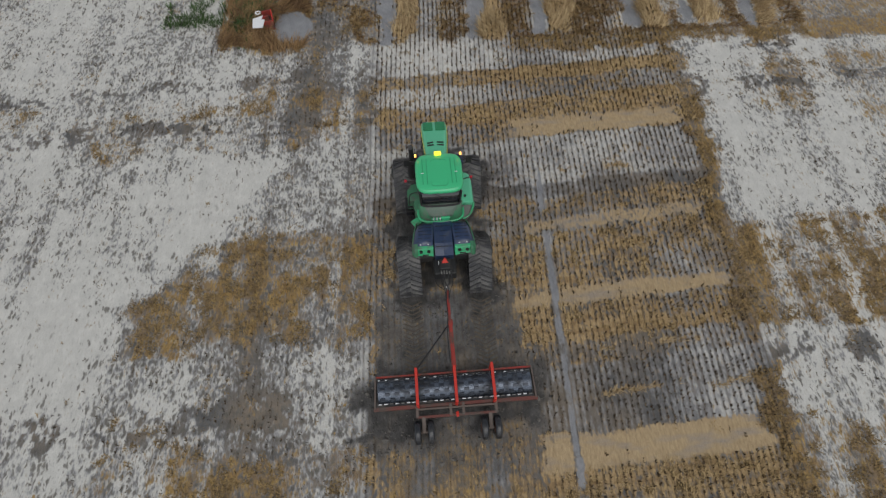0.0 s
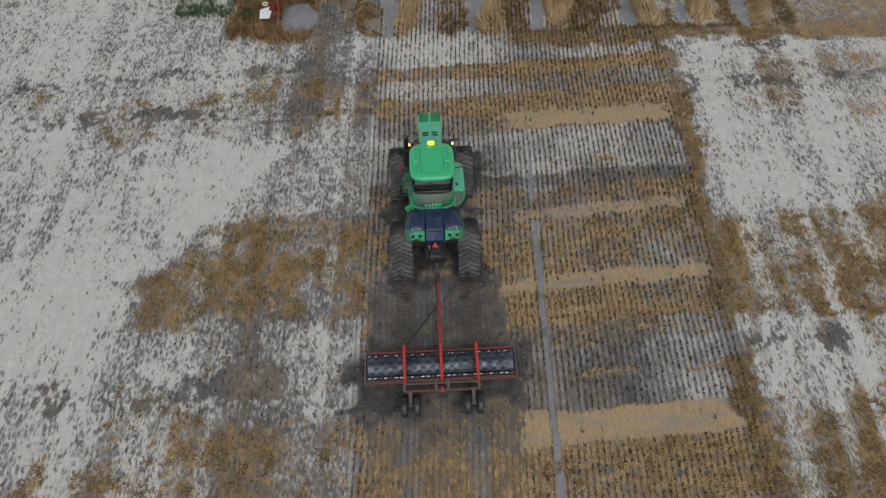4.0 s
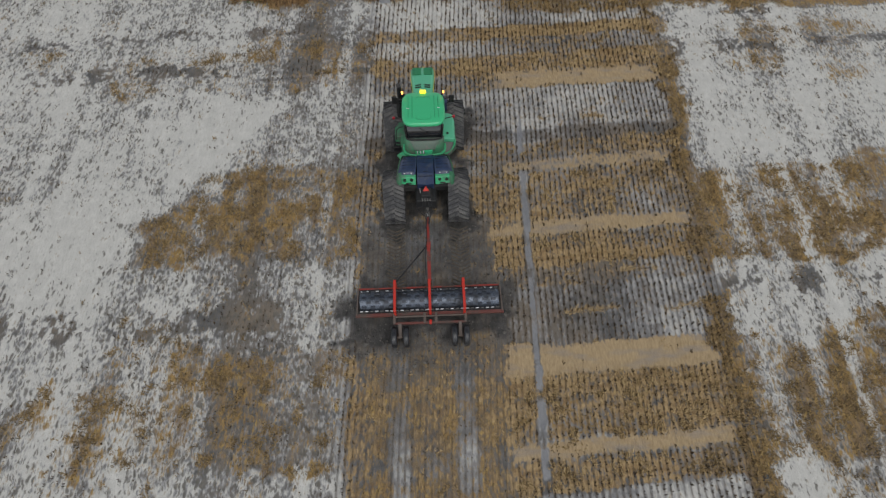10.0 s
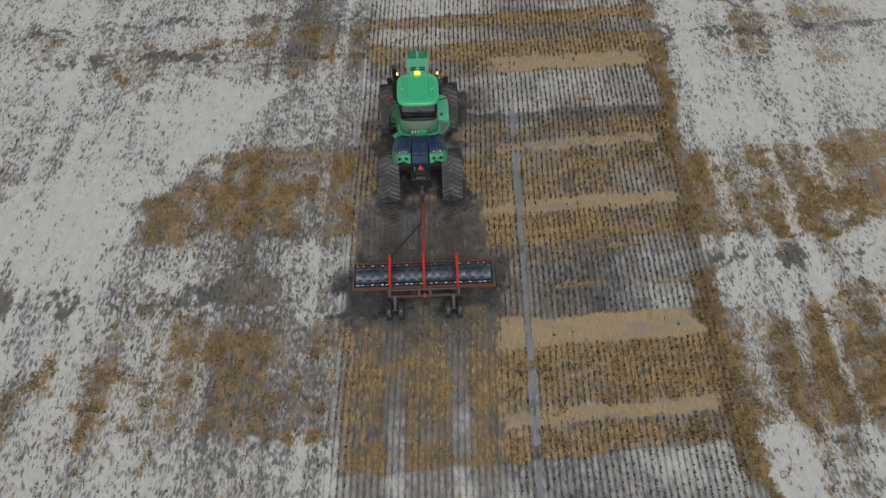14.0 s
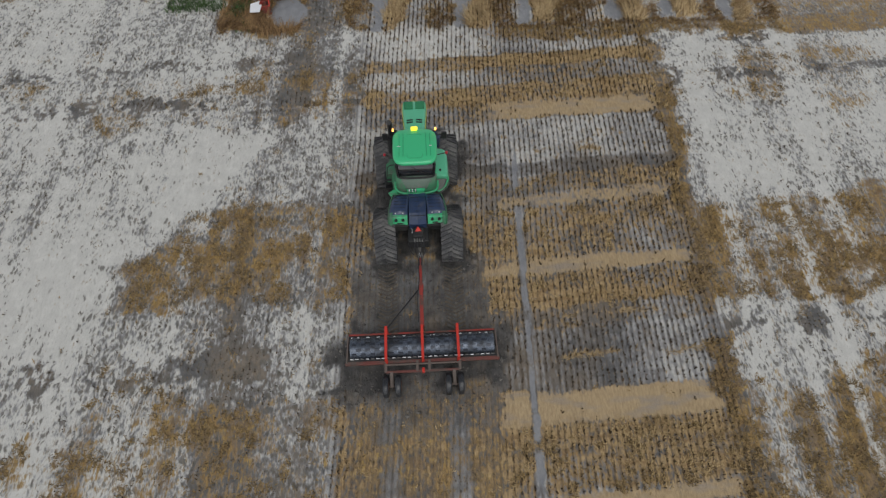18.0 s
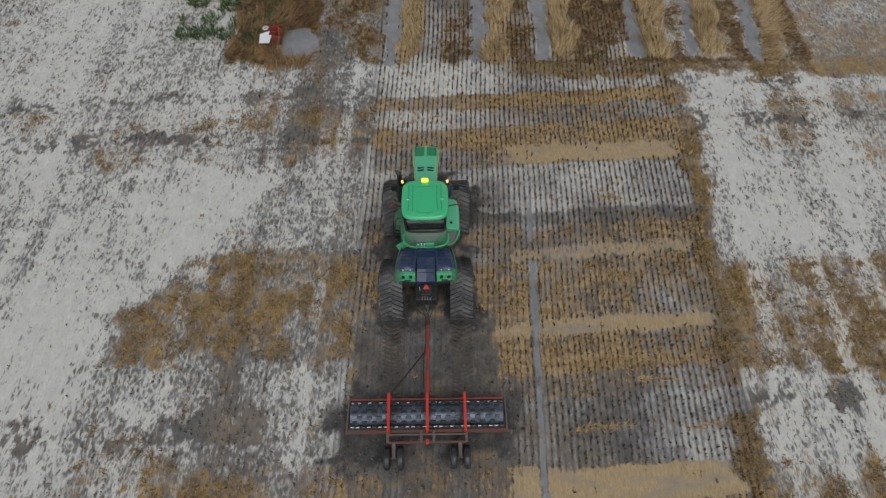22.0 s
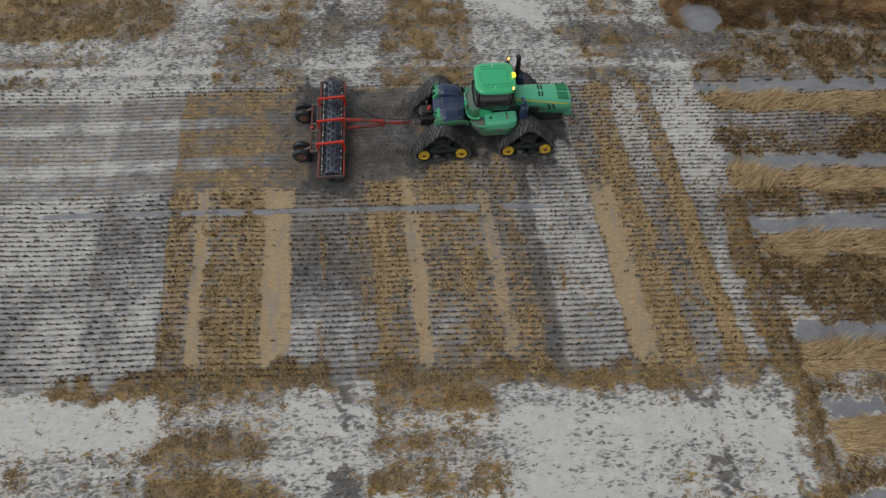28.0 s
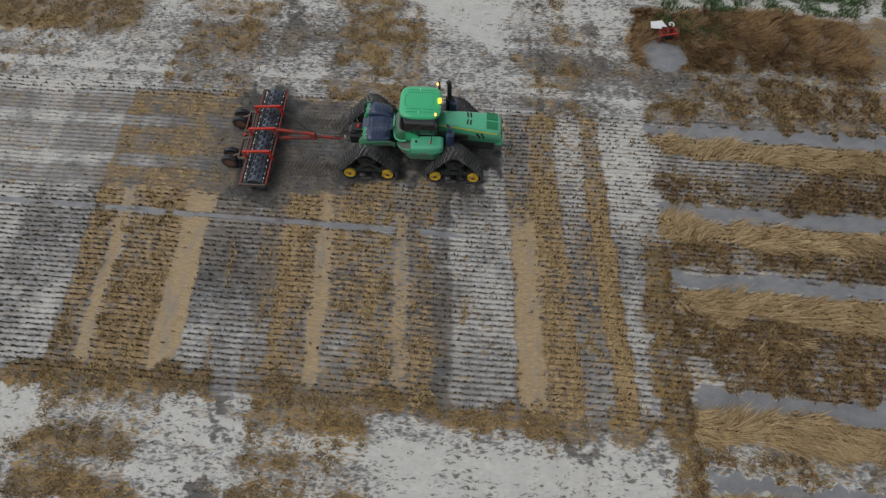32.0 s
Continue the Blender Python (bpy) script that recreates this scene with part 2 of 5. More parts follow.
def cover(x, y):
    """Levels of slush, straw, brown mulch, churned mud, open water and smooth pressed straw, each about 0 to 1."""
    xf = x - SKEW * y
    wob = (cloud(x / 3, y / 3, 11) - 0.5) * 2.0
    xw = xf + wob * 0.5
    big = cloud(x / 5, y / 4, 31) - 0.5
    mid = cloud(x / 1.6, y / 1.2, 41) - 0.5
    small = cloud(x / 0.55, y / 0.5, 61) - 0.5
    tiny = cloud(x / 0.22, y / 0.25, 63, 2) - 0.5
    streak = cloud(xf / 0.8, y / 11, 51) - 0.5
    lane = cloud(xf / 1.5, y / 18, 52) - 0.5
    sweep = cloud(xf / 9, y / 0.5, 57) - 0.5
    strip = step(-2.95, -2.6, xf + 0.35 * mid + 0.3 * small) * (1 - step(11.9, 12.6, xw + 0.7 * small + 0.6 * mid))
    # the drilled strip, its cross bands nearly straight
    yb = y - 0.30 * (cloud(x / 2.5, y / 2.5, 23) - 0.5) + 0.24 * small - 0.045 * x + 0.25
    straw_s, smooth_s, slush_s, brown_s = 0.3 + 0 * x, 0 * x, 0.4 + 0 * x, 0.2 + 0 * x
    for lo, hi, s1, s2, s3, s4 in STRIP:
        w = inside(lo, hi, yb, 0.10)
        straw_s, smooth_s = straw_s + (s1 - straw_s) * w, smooth_s + (s2 - smooth_s) * inside(lo, hi, yb - 0.2 * small, 0.24)
        slush_s, brown_s = slush_s + (s3 - slush_s) * w, brown_s + (s4 - brown_s) * w
    slush_s = slush_s + 0.38 * big + 0.10 * mid + 0.10 * streak + 0.12 * small
    straw_s = straw_s - 0.02 + 0.16 * mid - 0.34 * big + 0.26 * sweep + 0.14 * small
    # the trodden field beside it, its bands ragged
    ys = y + 2.0 * (cloud(x / 3.6, y / 2.8, 25) - 0.5) + 0.8 * small + 0.25 * tiny - 0.05 * np.maximum(-6.0 - xf, 0) * step(2, 6, y)
    slush_o, brown_o = 0.6 + 0 * x, 0.1 + 0 * x
    for lo, hi, s1, s2 in SIDES:
        w = inside(lo, hi, ys, 0.45)
        slush_o, brown_o = slush_o + (s1 - slush_o) * w, brown_o + (s2 - brown_o) * w
    slush_o = slush_o + 0.20 * big + 0.12 * mid + 0.32 * streak + 0.22 * lane
    outer = step(10.0, 12.0, xw)
    slush_o, brown_o = slush_o + 0.08 * outer, brown_o - 0.14 * outer * step(-2.0, 0.0, y + 3 * big)
    slush_o = slush_o - 0.17 * inside(-8.5, -2.5, xw + mid, 1.6)
    brown_o = brown_o - 0.02 - 0.12 * (1 - step(-15.0, -8.0, xw + 3 * big)) + 0.52 * mid - 0.3 * streak - 0.28 * lane + 0.25 * small - 0.2 * big
    # a shallow pool of smooth slush that narrows towards the strip
    shore = np.interp(y, (-11.5, -8.0, -5.5, -2.8, 1.2, 4.2, 5.4), (-15.5, -12.9, -12.4, -12.0, -8.6, -6.0, -9.0))
    pool = (1 - step(-0.6, 0.6, xf - shore + 0.9 * mid + 0.8 * small)) * inside(-11.0, 4.8, ys, 0.4) * step(-19.5, -18.0, xw + mid)
    slush_o, brown_o = np.maximum(slush_o, pool * (0.76 + 0.42 * big + 0.30 * streak + 0.15 * mid)), brown_o * (1 - pool)
    # broken bars of dark bare mud across the trodden field
    for at, half in BARE_BARS:
        bare = inside(at - half, at + half, y + 0.6 * small + 0.5 * mid + 0.5 * tiny - 0.03 * x, 0.16) * step(0.42, 0.62, cloud(xf / 1.3, y / 4, 171) + 0.4 * small + 0.5 * tiny)
        slush_o, brown_o = slush_o - 0.45 * bare, brown_o * (1 - 0.75 * bare)
    slush, brown, straw = strip * slush_s + (1 - strip) * slush_o, strip * brown_s + (1 - strip) * brown_o, strip * straw_s
    smooth = strip * smooth_s * (1 - step(11.0, 11.8, xw + 0.8 * small)) * step(2.5, 3.7, xf + 1.0 * small + 0.8 * mid)
    straw = straw + (1 - strip) * np.clip(brown_o - 0.45, 0, 1) * (0.30 + 0.8 * mid)
    # brown weedy border along the strip
    edge = inside(11.5, 12.6, xw + 0.6 * small + 0.5 * mid, 0.25) * step(0.1, 0.6, 0.55 + 0.9 * mid + 0.4 * big)
    brown, slush, straw = np.maximum(brown, edge * (0.70 + 0.4 * small)), slush * (1 - 0.3 * edge), straw * (1 - 0.45 * edge)
    # pale and wet wheel lanes along the field
    for at, wide in LANES:
        pale = (1 - step(0.5, 1.0, np.abs(xf + 0.25 * wob + 0.25 * small - at) / wide)) * (0.7 + 1.0 * mid + 0.8 * small)
        slush, brown, straw = slush + 0.22 * pale, brown * (1 - 0.45 * pale), straw * (1 - 0.5 * pale)
    for at, wide in WET_LANES:
        grey_lane = (1 - step(0.4, 1.0, np.abs(xf + 0.2 * wob + 0.35 * small - at) / wide)) * np.clip(0.6 + 1.2 * mid + 0.9 * small, 0, 1)
        brown, straw = brown * (1 - 0.55 * grey_lane), straw * (1 - 0.6 * grey_lane)
    # the field's margin far behind and to the side
    margin = inside(-11.2, -6.4, xw + mid, 0.6) * np.maximum(1 - step(-16.5, -14.5, y + mid), step(10.2, 11.6, y + mid))
    brown, slush = np.maximum(brown, margin * (0.62 + 0.5 * mid + 0.3 * small)), slush * (1 - 0.35 * margin)
    # uncut rows ahead: straw and stalks between wet furrows, behind a brown headland
    rows = step(10.8, 11.6, y + 0.6 * small + 0.8 * mid) * step(-6.6, -5.8, xw)
    head = inside(9.9, 11.4, y + 0.6 * small + 0.6 * mid, 0.35) * step(2.5, 4.5, xw)
    brown, straw, slush = np.maximum(brown, head * (0.66 + 0.3 * mid)), straw * (1 - 0.35 * head), slush * (1 - 0.3 * head)
    furrow, swathe = 0 * x, 0 * x
    for f in FURROWS:
        furrow = np.maximum(furrow, 1 - step(0.22, 0.5, np.abs(xf + wob * 0.22 + 0.5 * small - f) + 0.25 * mid))
        swathe = np.maximum(swathe, inside(0.45, 1.6, xf + wob * 0.35 - f, 0.25))
    furrow = furrow * rows
    straw = straw * (1 - rows) + rows * (0.24 + 0.60 * swathe + 0.4 * mid + 0.2 * streak) * (1 - furrow)
    brown = brown * (1 - rows) + rows * (0.47 - 0.2 * swathe + 0.5 * mid + 0.4 * streak) * (1 - furrow)
    slush, smooth = slush * (1 - 0.25 * rows), smooth * (1 - rows)
    # a wheel rut along the strip
    rut = 1 - step(0.10, 0.20, np.abs(x - 4.4 - 0.037 * y - 0.06 * wob - 0.06 * small))
    rut = rut * (1 - step(3.0, 5.0, y)) * step(-0.32, -0.12, mid + 0.3 * small)
    straw, brown, smooth = straw * (1 - 0.9 * rut), brown * (1 - 0.9 * rut), smooth * (1 - 0.8 * rut)
    wet = np.maximum(rut * (0.60 + 0.6 * mid + 0.3 * small), furrow * (0.8 + 0.3 * mid))
    spill = 1 - step(0.5, 1.0, np.hypot(x + 6.9, (y - 12.5) * 0.8) / 1.2 + 0.5 * mid)
    wet, straw, brown = np.maximum(wet, spill), straw * (1 - spill), brown * (1 - spill)
    # wet churned mud beside the tracks, between tractor and roller, and the pressed strip behind it
    ragged = mid * 0.9 + small * 0.9
    # strongest against the tracks, where it also paints their contact shade
    sides = 1 - step(0.0, 0.8, np.maximum(np.abs(x) - 1.6, 0) + np.maximum(np.abs(y + 0.1) - 3.3, 0) * 0.8 + ragged)
    trail = inside(-2.75, 2.75, x + 0.4 * ragged, 0.35) * (1 - step(-3.4, -2.6, y)) * (0.46 + 0.06 * step(-9.0, -7.4, y) - 0.22 * (1 - step(-12.0, -8.5, y)) + 0.42 * ragged)
    rim = inside(-3.45, 3.45, x + 0.9 * ragged, 0.45) * inside(-8.5, -6.2, y + 0.8 * ragged, 0.5) * (0.80 + 0.4 * ragged)
    mud = np.clip(np.maximum.reduce([sides * 0.92, trail, rim]), 0, 1)
    pressed = inside(-2.8, 2.8, x + 0.3 * small, 0.2) * (1 - step(-8.3, -7.6, y))
    brown, slush, straw, smooth = brown + pressed * (0.16 + 0.3 * lane), slush * (1 - 0.15 * pressed), straw * (1 - 0.35 * pressed), smooth * (1 - 0.8 * pressed)
    for at in (-1.2, 1.2):
        wheel = (1 - step(0.22, 0.5, np.abs(x - at + 0.25 * small))) * (1 - step(-9.4, -8.6, y)) * np.clip(0.8 + 1.2 * mid, 0, 1)
        slush, brown, straw = slush + 0.26 * wheel, brown * (1 - 0.6 * wheel), straw * (1 - 0.6 * wheel)
    drag = inside(-2.7, 2.7, x + 0.4 * ragged, 0.3) * inside(-7.6, -3.0, y + 0.4 * ragged, 0.3)
    brown, straw = brown * (1 - 0.45 * drag), straw * (1 - 0.5 * drag)
    slush = slush * (1 - 0.3 * mud)
    straw, brown = straw * (1 - 0.35 * mud), brown * (1 - 0.3 * mud)
    return slush, straw, brown, mud, wet, smooth


def height(x, y):
    """The lie of the land: a low bank, ridges ahead, small unevenness."""
    wob = (cloud(x / 3, y / 3, 11) - 0.5) * 1.8
    h = 0.05 * (cloud(x / 2.2, y / 2.2, 71) - 0.5) + 0.025 * (cloud(x / 0.4, y / 0.4, 81) - 0.5)
    h = h + 0.22 * inside(-10.2, -6.6, x + wob, 0.9) * step(10.0, 12.0, y)
    lie = step(10.8, 12.2, y)
    for f in FURROWS:
        h = h - 0.10 * lie * (1 - step(0.1, 0.7, np.abs(x - SKEW * y - f)))
    return h * step(0.0, 1.5, np.maximum(np.abs(x) - 2.2, np.maximum(y - 4, -9.5 - y))) - 0.02


def axis(lo, hi, fine):
    mid = np.arange(lo, hi + fine / 2, fine)
    grow = np.cumsum(0.3 * 1.35 ** np.arange(26))
    return np.concatenate([lo - grow[::-1], mid, hi + grow])


def sheet(name, xs, ys):
    gx, gy = np.meshgrid(xs, ys)
    far = np.clip((np.maximum(np.abs(gx), np.abs(gy)) - 40) / 200, 0, 1)
    co = np.stack([gx, gy, height(gx, gy) * (1 - far)], -1).reshape(-1, 3)
    nx, ny = len(xs), len(ys)
    i = (np.arange(ny - 1)[:, None] * nx + np.arange(nx - 1)).ravel()
    quads = np.stack([i, i + 1, i + nx + 1, i + nx], 1).astype(np.int32)
    me = bpy.data.meshes.new(name)
    me.vertices.add(len(co)), me.loops.add(quads.size), me.polygons.add(len(quads))
    me.vertices.foreach_set("co", co.ravel().astype(np.float32))
    me.loops.foreach_set("vertex_index", quads.ravel())
    me.polygons.foreach_set("loop_start", np.arange(0, quads.size, 4, dtype=np.int32))
    me.polygons.foreach_set("use_smooth", np.ones(len(quads), bool))
    levels = cover(gx.ravel(), gy.ravel())
    for key, v in zip(("slush", "straw", "brown", "mud", "wet", "smooth"), levels):
        me.attributes.new(key, "FLOAT", "POINT").data.foreach_set("value", v.astype(np.float32))
    fx, fy = gx.ravel(), gy.ravel()
    rows = 0.25 + 0.75 * inside(-2.9, 12.0, fx - SKEW * fy, 0.4)
    drill = rows * (0.35 + 0.65 * step(0.3, 0.7, cloud(fx / 2.4, fy / 2.0, 151)))
    me.attributes.new("drill", "FLOAT", "POINT").data.foreach_set("value", drill.astype(np.float32))
    me.update()
    return new(name, me)


def ground_material():
    m = bpy.data.materials.new("flooded_stubble_field")
    m.use_nodes = True
    L, b = m.node_tree.links, m.node_tree.nodes["Principled BSDF"]
    tc = node(m, "ShaderNodeTexCoord")

    def grain(scale, stretch, detail=4.0, rough=0.6):
        mp = node(m, "ShaderNodeMapping")
        mp.inputs["Scale"].default_value = stretch
        L.new(tc.outputs["Object"], mp.inputs["Vector"])
        n = node(m, "ShaderNodeTexNoise", Scale=scale, Detail=detail, Roughness=rough)
        L.new(mp.outputs[0], n.inputs["Vector"])
        return n.outputs[0]

    def tone(fac, a, c):
        r = node(m, "ShaderNodeValToRGB")
        r.color_ramp.elements[0].position, r.color_ramp.elements[1].position = 0.3, 0.7
        r.color_ramp.elements[0].color, r.color_ramp.elements[1].color = (*a, 1), (*c, 1)
        L.new(fac, r.inputs[0])
        return r.outputs[0]

    def over(under, top, fac):
        x = node(m, "ShaderNodeMix")
        x.data_type = "RGBA"
        L.new(fac, x.inputs[0]), L.new(under, x.inputs[6]), L.new(top, x.inputs[7])
        return x.outputs[2]

    def stretch(out, lo, hi, to_lo=0.0, to_hi=1.0):
        r = node(m, "ShaderNodeMapRange", From_Min=lo, From_Max=hi, To_Min=to_lo, To_Max=to_hi)
        L.new(out, r.inputs["Value"])
        return r.outputs[0]

    def blend(a, c, fac):
        x = node(m, "ShaderNodeMix")
        x.inputs[0].default_value = fac
        L.new(a, x.inputs[2]), L.new(c, x.inputs[3])
        return x.outputs[0]

    def calc(op, a, c=None, d=None):
        n = node(m, "ShaderNodeMath")
        n.operation = op
        for k, v in enumerate((a, c, d)):
            if v is None:
                continue
            if isinstance(v, (int, float)):
                n.inputs[k].default_value = v
            else:
                L.new(v, n.inputs[k])
        return n.outputs[0]

    def attr(key):
        n = node(m, "ShaderNodeAttribute")
        n.attribute_name = key
        return n.outputs["Fac"]

    dots = grain(6.0, (1.35, 0.62, 1), 2.0, 0.55)
    coarse = grain(2.0, (1.2, 0.8, 1), 3.0, 0.6)
    specks = blend(stretch(dots, 0.3, 0.7), stretch(coarse, 0.28, 0.72), 0.35)
    blades = grain(9.0, (1.5, 0.4, 1), 4.0, 0.7)
    clods = grain(2.2, (1, 1, 1), 5.0, 0.62)
    fine = grain(30.0, (1, 1, 1), 3.0)
    broad = grain(0.55, (1, 0.6, 1), 3.0, 0.5)

    # drilled rows, nearly a quarter of a metre apart, slightly askew and wavering
    sep = node(m, "ShaderNodeSeparateXYZ")
    L.new(tc.outputs["Object"], sep.inputs[0])
    sway = calc("MULTIPLY", calc("SINE", calc("MULTIPLY", sep.outputs[1], 0.6)), -0.04)
    across = calc("ADD", calc("MULTIPLY_ADD", sep.outputs[1], -SKEW, sep.outputs[0]), sway)
    ridge = calc("COSINE", calc("MULTIPLY", across, 2 * math.pi / 0.235))
    ridge = calc("MULTIPLY", calc("MULTIPLY", ridge, attr("drill")), stretch(dots, 0.2, 0.6))
    raw = specks
    in_strip = stretch(attr("drill"), 0.26, 0.34)
    calm = calc("MULTIPLY_ADD", in_strip, -0.62, 1.0)
    specks = calc("MULTIPLY_ADD", calc("SUBTRACT", specks, 0.5), calm, 0.52)
    specks = calc("MULTIPLY_ADD", ridge, -0.11, specks)

    def dashes(width, length, seed, lo, hi):
        """Short dark dashes, one in a cell, that old tufts leave; those whose own number is under the density show."""
        mp = node(m, "ShaderNodeMapping")
        mp.inputs["Scale"].default_value = (1 / width, 1 / length, 1)
        mp.inputs["Location"].default_value = (seed * 3.7, seed * 1.9, 0)
        bend = node(m, "ShaderNodeTexNoise", Scale=2.4, Detail=3.0)
        mixed = node(m, "ShaderNodeVectorMath")
        mixed.operation = "MULTIPLY_ADD"
        L.new(tc.outputs["Object"], bend.inputs["Vector"])
        L.new(bend.outputs["Color"], mixed.inputs[0])
        mixed.inputs[1].default_value = (0.42, 0.30, 0)
        L.new(tc.outputs["Object"], mixed.inputs[2])
        L.new(mixed.outputs[0], mp.inputs["Vector"])
        v = node(m, "ShaderNodeTexVoronoi", Scale=1.0)
        v.voronoi_dimensions = "2D"
        L.new(mp.outputs[0], v.inputs["Vector"])
        own = node(m, "ShaderNodeSeparateColor")
        L.new(v.outputs["Color"], own.inputs[0])
        size = stretch(own.outputs[1], 0.0, 1.0, 0.14, 0.44)
        body = stretch(calc("SUBTRACT", size, calc("MULTIPLY_ADD", fine, 0.16, v.outputs["Distance"])), -0.13, 0.10)
        density = stretch(calc("MULTIPLY_ADD", calc("ADD", broad, coarse), 0.6, attr("slush")), lo + 0.6, hi + 0.6, 0.92, 0.03)
        shows = stretch(calc("SUBTRACT", density, own.outputs[0]), -0.04, 0.04)
        return calc("MULTIPLY", calc("MULTIPLY", body, shows), calc("MULTIPLY_ADD", in_strip, -0.85, 1.0))

    def level(key, noise_out, gain, lo, hi):
        ma = calc("MULTIPLY_ADD", noise_out, gain, attr(key))
        return stretch(ma, lo + gain / 2, hi + gain / 2)

    silt = over(tone(clods, (0.080, 0.079, 0.078), (0.16, 0.157, 0.153)), tone(clods, (0.15, 0.124, 0.094), (0.235, 0.196, 0.152)), stretch(broad, 0.42, 0.62))
    pale = over(tone(coarse, (0.54, 0.533, 0.497), (0.67, 0.66, 0.615)), tone(fine, (0.49, 0.484, 0.452), (0.63, 0.62, 0.578)), stretch(dots, 0.40, 0.75))
    c = over(silt, tone(coarse, (0.24, 0.24, 0.242), (0.34, 0.338, 0.333)), level("slush", specks, 0.75, 0.26, 0.46))
    c = over(c, pale, level("slush", specks, 0.75, 0.44, 0.66))
    c = over(c, tone(clods, (0.085, 0.078, 0.064), (0.19, 0.178, 0.155)), calc("MULTIPLY", dashes(0.17, 0.44, 1, 0.52, 0.86), 0.88))
    c = over(c, tone(clods, (0.10, 0.088, 0.07), (0.19, 0.175, 0.15)), calc("MULTIPLY", dashes(0.105, 0.26, 2, 0.48, 0.84), 0.78))
    gold = tone(blades, (0.18, 0.108, 0.036), (0.41, 0.265, 0.092))
    dull = tone(blades, (0.14, 0.098, 0.058), (0.27, 0.195, 0.12))
    umber = tone(blades, (0.075, 0.042, 0.018), (0.25, 0.145, 0.055))
    brown = over(gold, dull, stretch(grain(0.9, (1.0, 0.3, 1), 4.0, 0.65), 0.44, 0.58))
    brown = over(brown, umber, stretch(grain(1.5, (1, 0.8, 1), 4.0, 0.65), 0.56, 0.72))
    brown = over(brown, tone(blades, (0.22, 0.13, 0.03), (0.52, 0.36, 0.115)), stretch(grain(3.8, (1, 0.8, 1), 4.0, 0.65), 0.52, 0.66))
    brown = over(brown, tone(clods, (0.06, 0.042, 0.025), (0.14, 0.10, 0.062)), calc("MULTIPLY", stretch(grain(7.0, (1.2, 0.8, 1), 3.0, 0.6), 0.56, 0.66), 0.7))
    # darker cross streaks stand in for shadows among the raised straw
    straw = over(tone(blades, (0.30, 0.20, 0.09), (0.54, 0.39, 0.20)), tone(blades, (0.18, 0.112, 0.05), (0.40, 0.265, 0.12)), stretch(grain(1.8, (0.5, 2.0, 1), 4.0, 0.6), 0.46, 0.62))
    # mud, toned near black to carry the shade under the tractor as well
    mud = tone(clods, (0.016, 0.015, 0.014), (0.090, 0.086, 0.081))
    water = tone(coarse, (0.205, 0.212, 0.225), (0.30, 0.303, 0.31))
    f_mud = level("mud", specks, 0.6, 0.3, 0.85)
    f_wet = level("wet", clods, 0.5, 0.4, 0.6)
    ragged = calc("MULTIPLY_ADD", calc("SUBTRACT", stretch(blades, 0.3, 0.7), 0.5), 0.45, blend(stretch(clods, 0.3, 0.7), raw, 0.7))
    f_brown = level("brown", ragged, 1.15, 0.28, 0.66)
    c = over(c, brown, f_brown)
    c = over(c, straw, level("straw", raw, 0.85, 0.38, 0.64))
    # a darker line along each drilled row
    line = calc("MULTIPLY", stretch(calc("COSINE", calc("MULTIPLY", across, 2 * math.pi / 0.235)), 0.25, 0.95), in_strip)
    line = calc("MULTIPLY", line, stretch(dots, 0.36, 0.58))
    c = over(c, tone(clods, (0.050, 0.037, 0.024), (0.12, 0.085, 0.05)), calc("MULTIPLY", line, 0.55))
    pressed = over(tone(blades, (0.33, 0.235, 0.125), (0.50, 0.375, 0.215)), tone(fine, (0.26, 0.215, 0.165), (0.38, 0.32, 0.25)), stretch(grain(1.1, (0.5, 1.6, 1), 4.0, 0.6), 0.50, 0.68))
    c = over(c, pressed, level("smooth", raw, 0.75, 0.34, 0.66))
    c = over(c, water, f_wet)
    c = over(c, mud, f_mud)
    L.new(c, b.inputs["Base Color"])
    wetness = node(m, "ShaderNodeMapRange", To_Min=0.62, To_Max=0.3)
    L.new(f_wet, wetness.inputs["Value"])
    L.new(wetness.outputs[0], b.inputs["Roughness"])
    relief = calc("MULTIPLY_ADD", raw, 1.2, calc("ADD", blades, fine))
    bp = node(m, "ShaderNodeBump", Strength=0.6, Distance=0.035)
    L.new(relief, bp.inputs["Height"])
    L.new(bp.outputs[0], b.inputs["Normal"])
    return m


ground = sheet("ground", axis(-26, 21, 0.1), axis(-26, 25, 0.1))
ground.data.materials.append(ground_material())
tagged(ground, "flooded stubble field with pale slush, straw and brown mulch", "field", kind="structure")


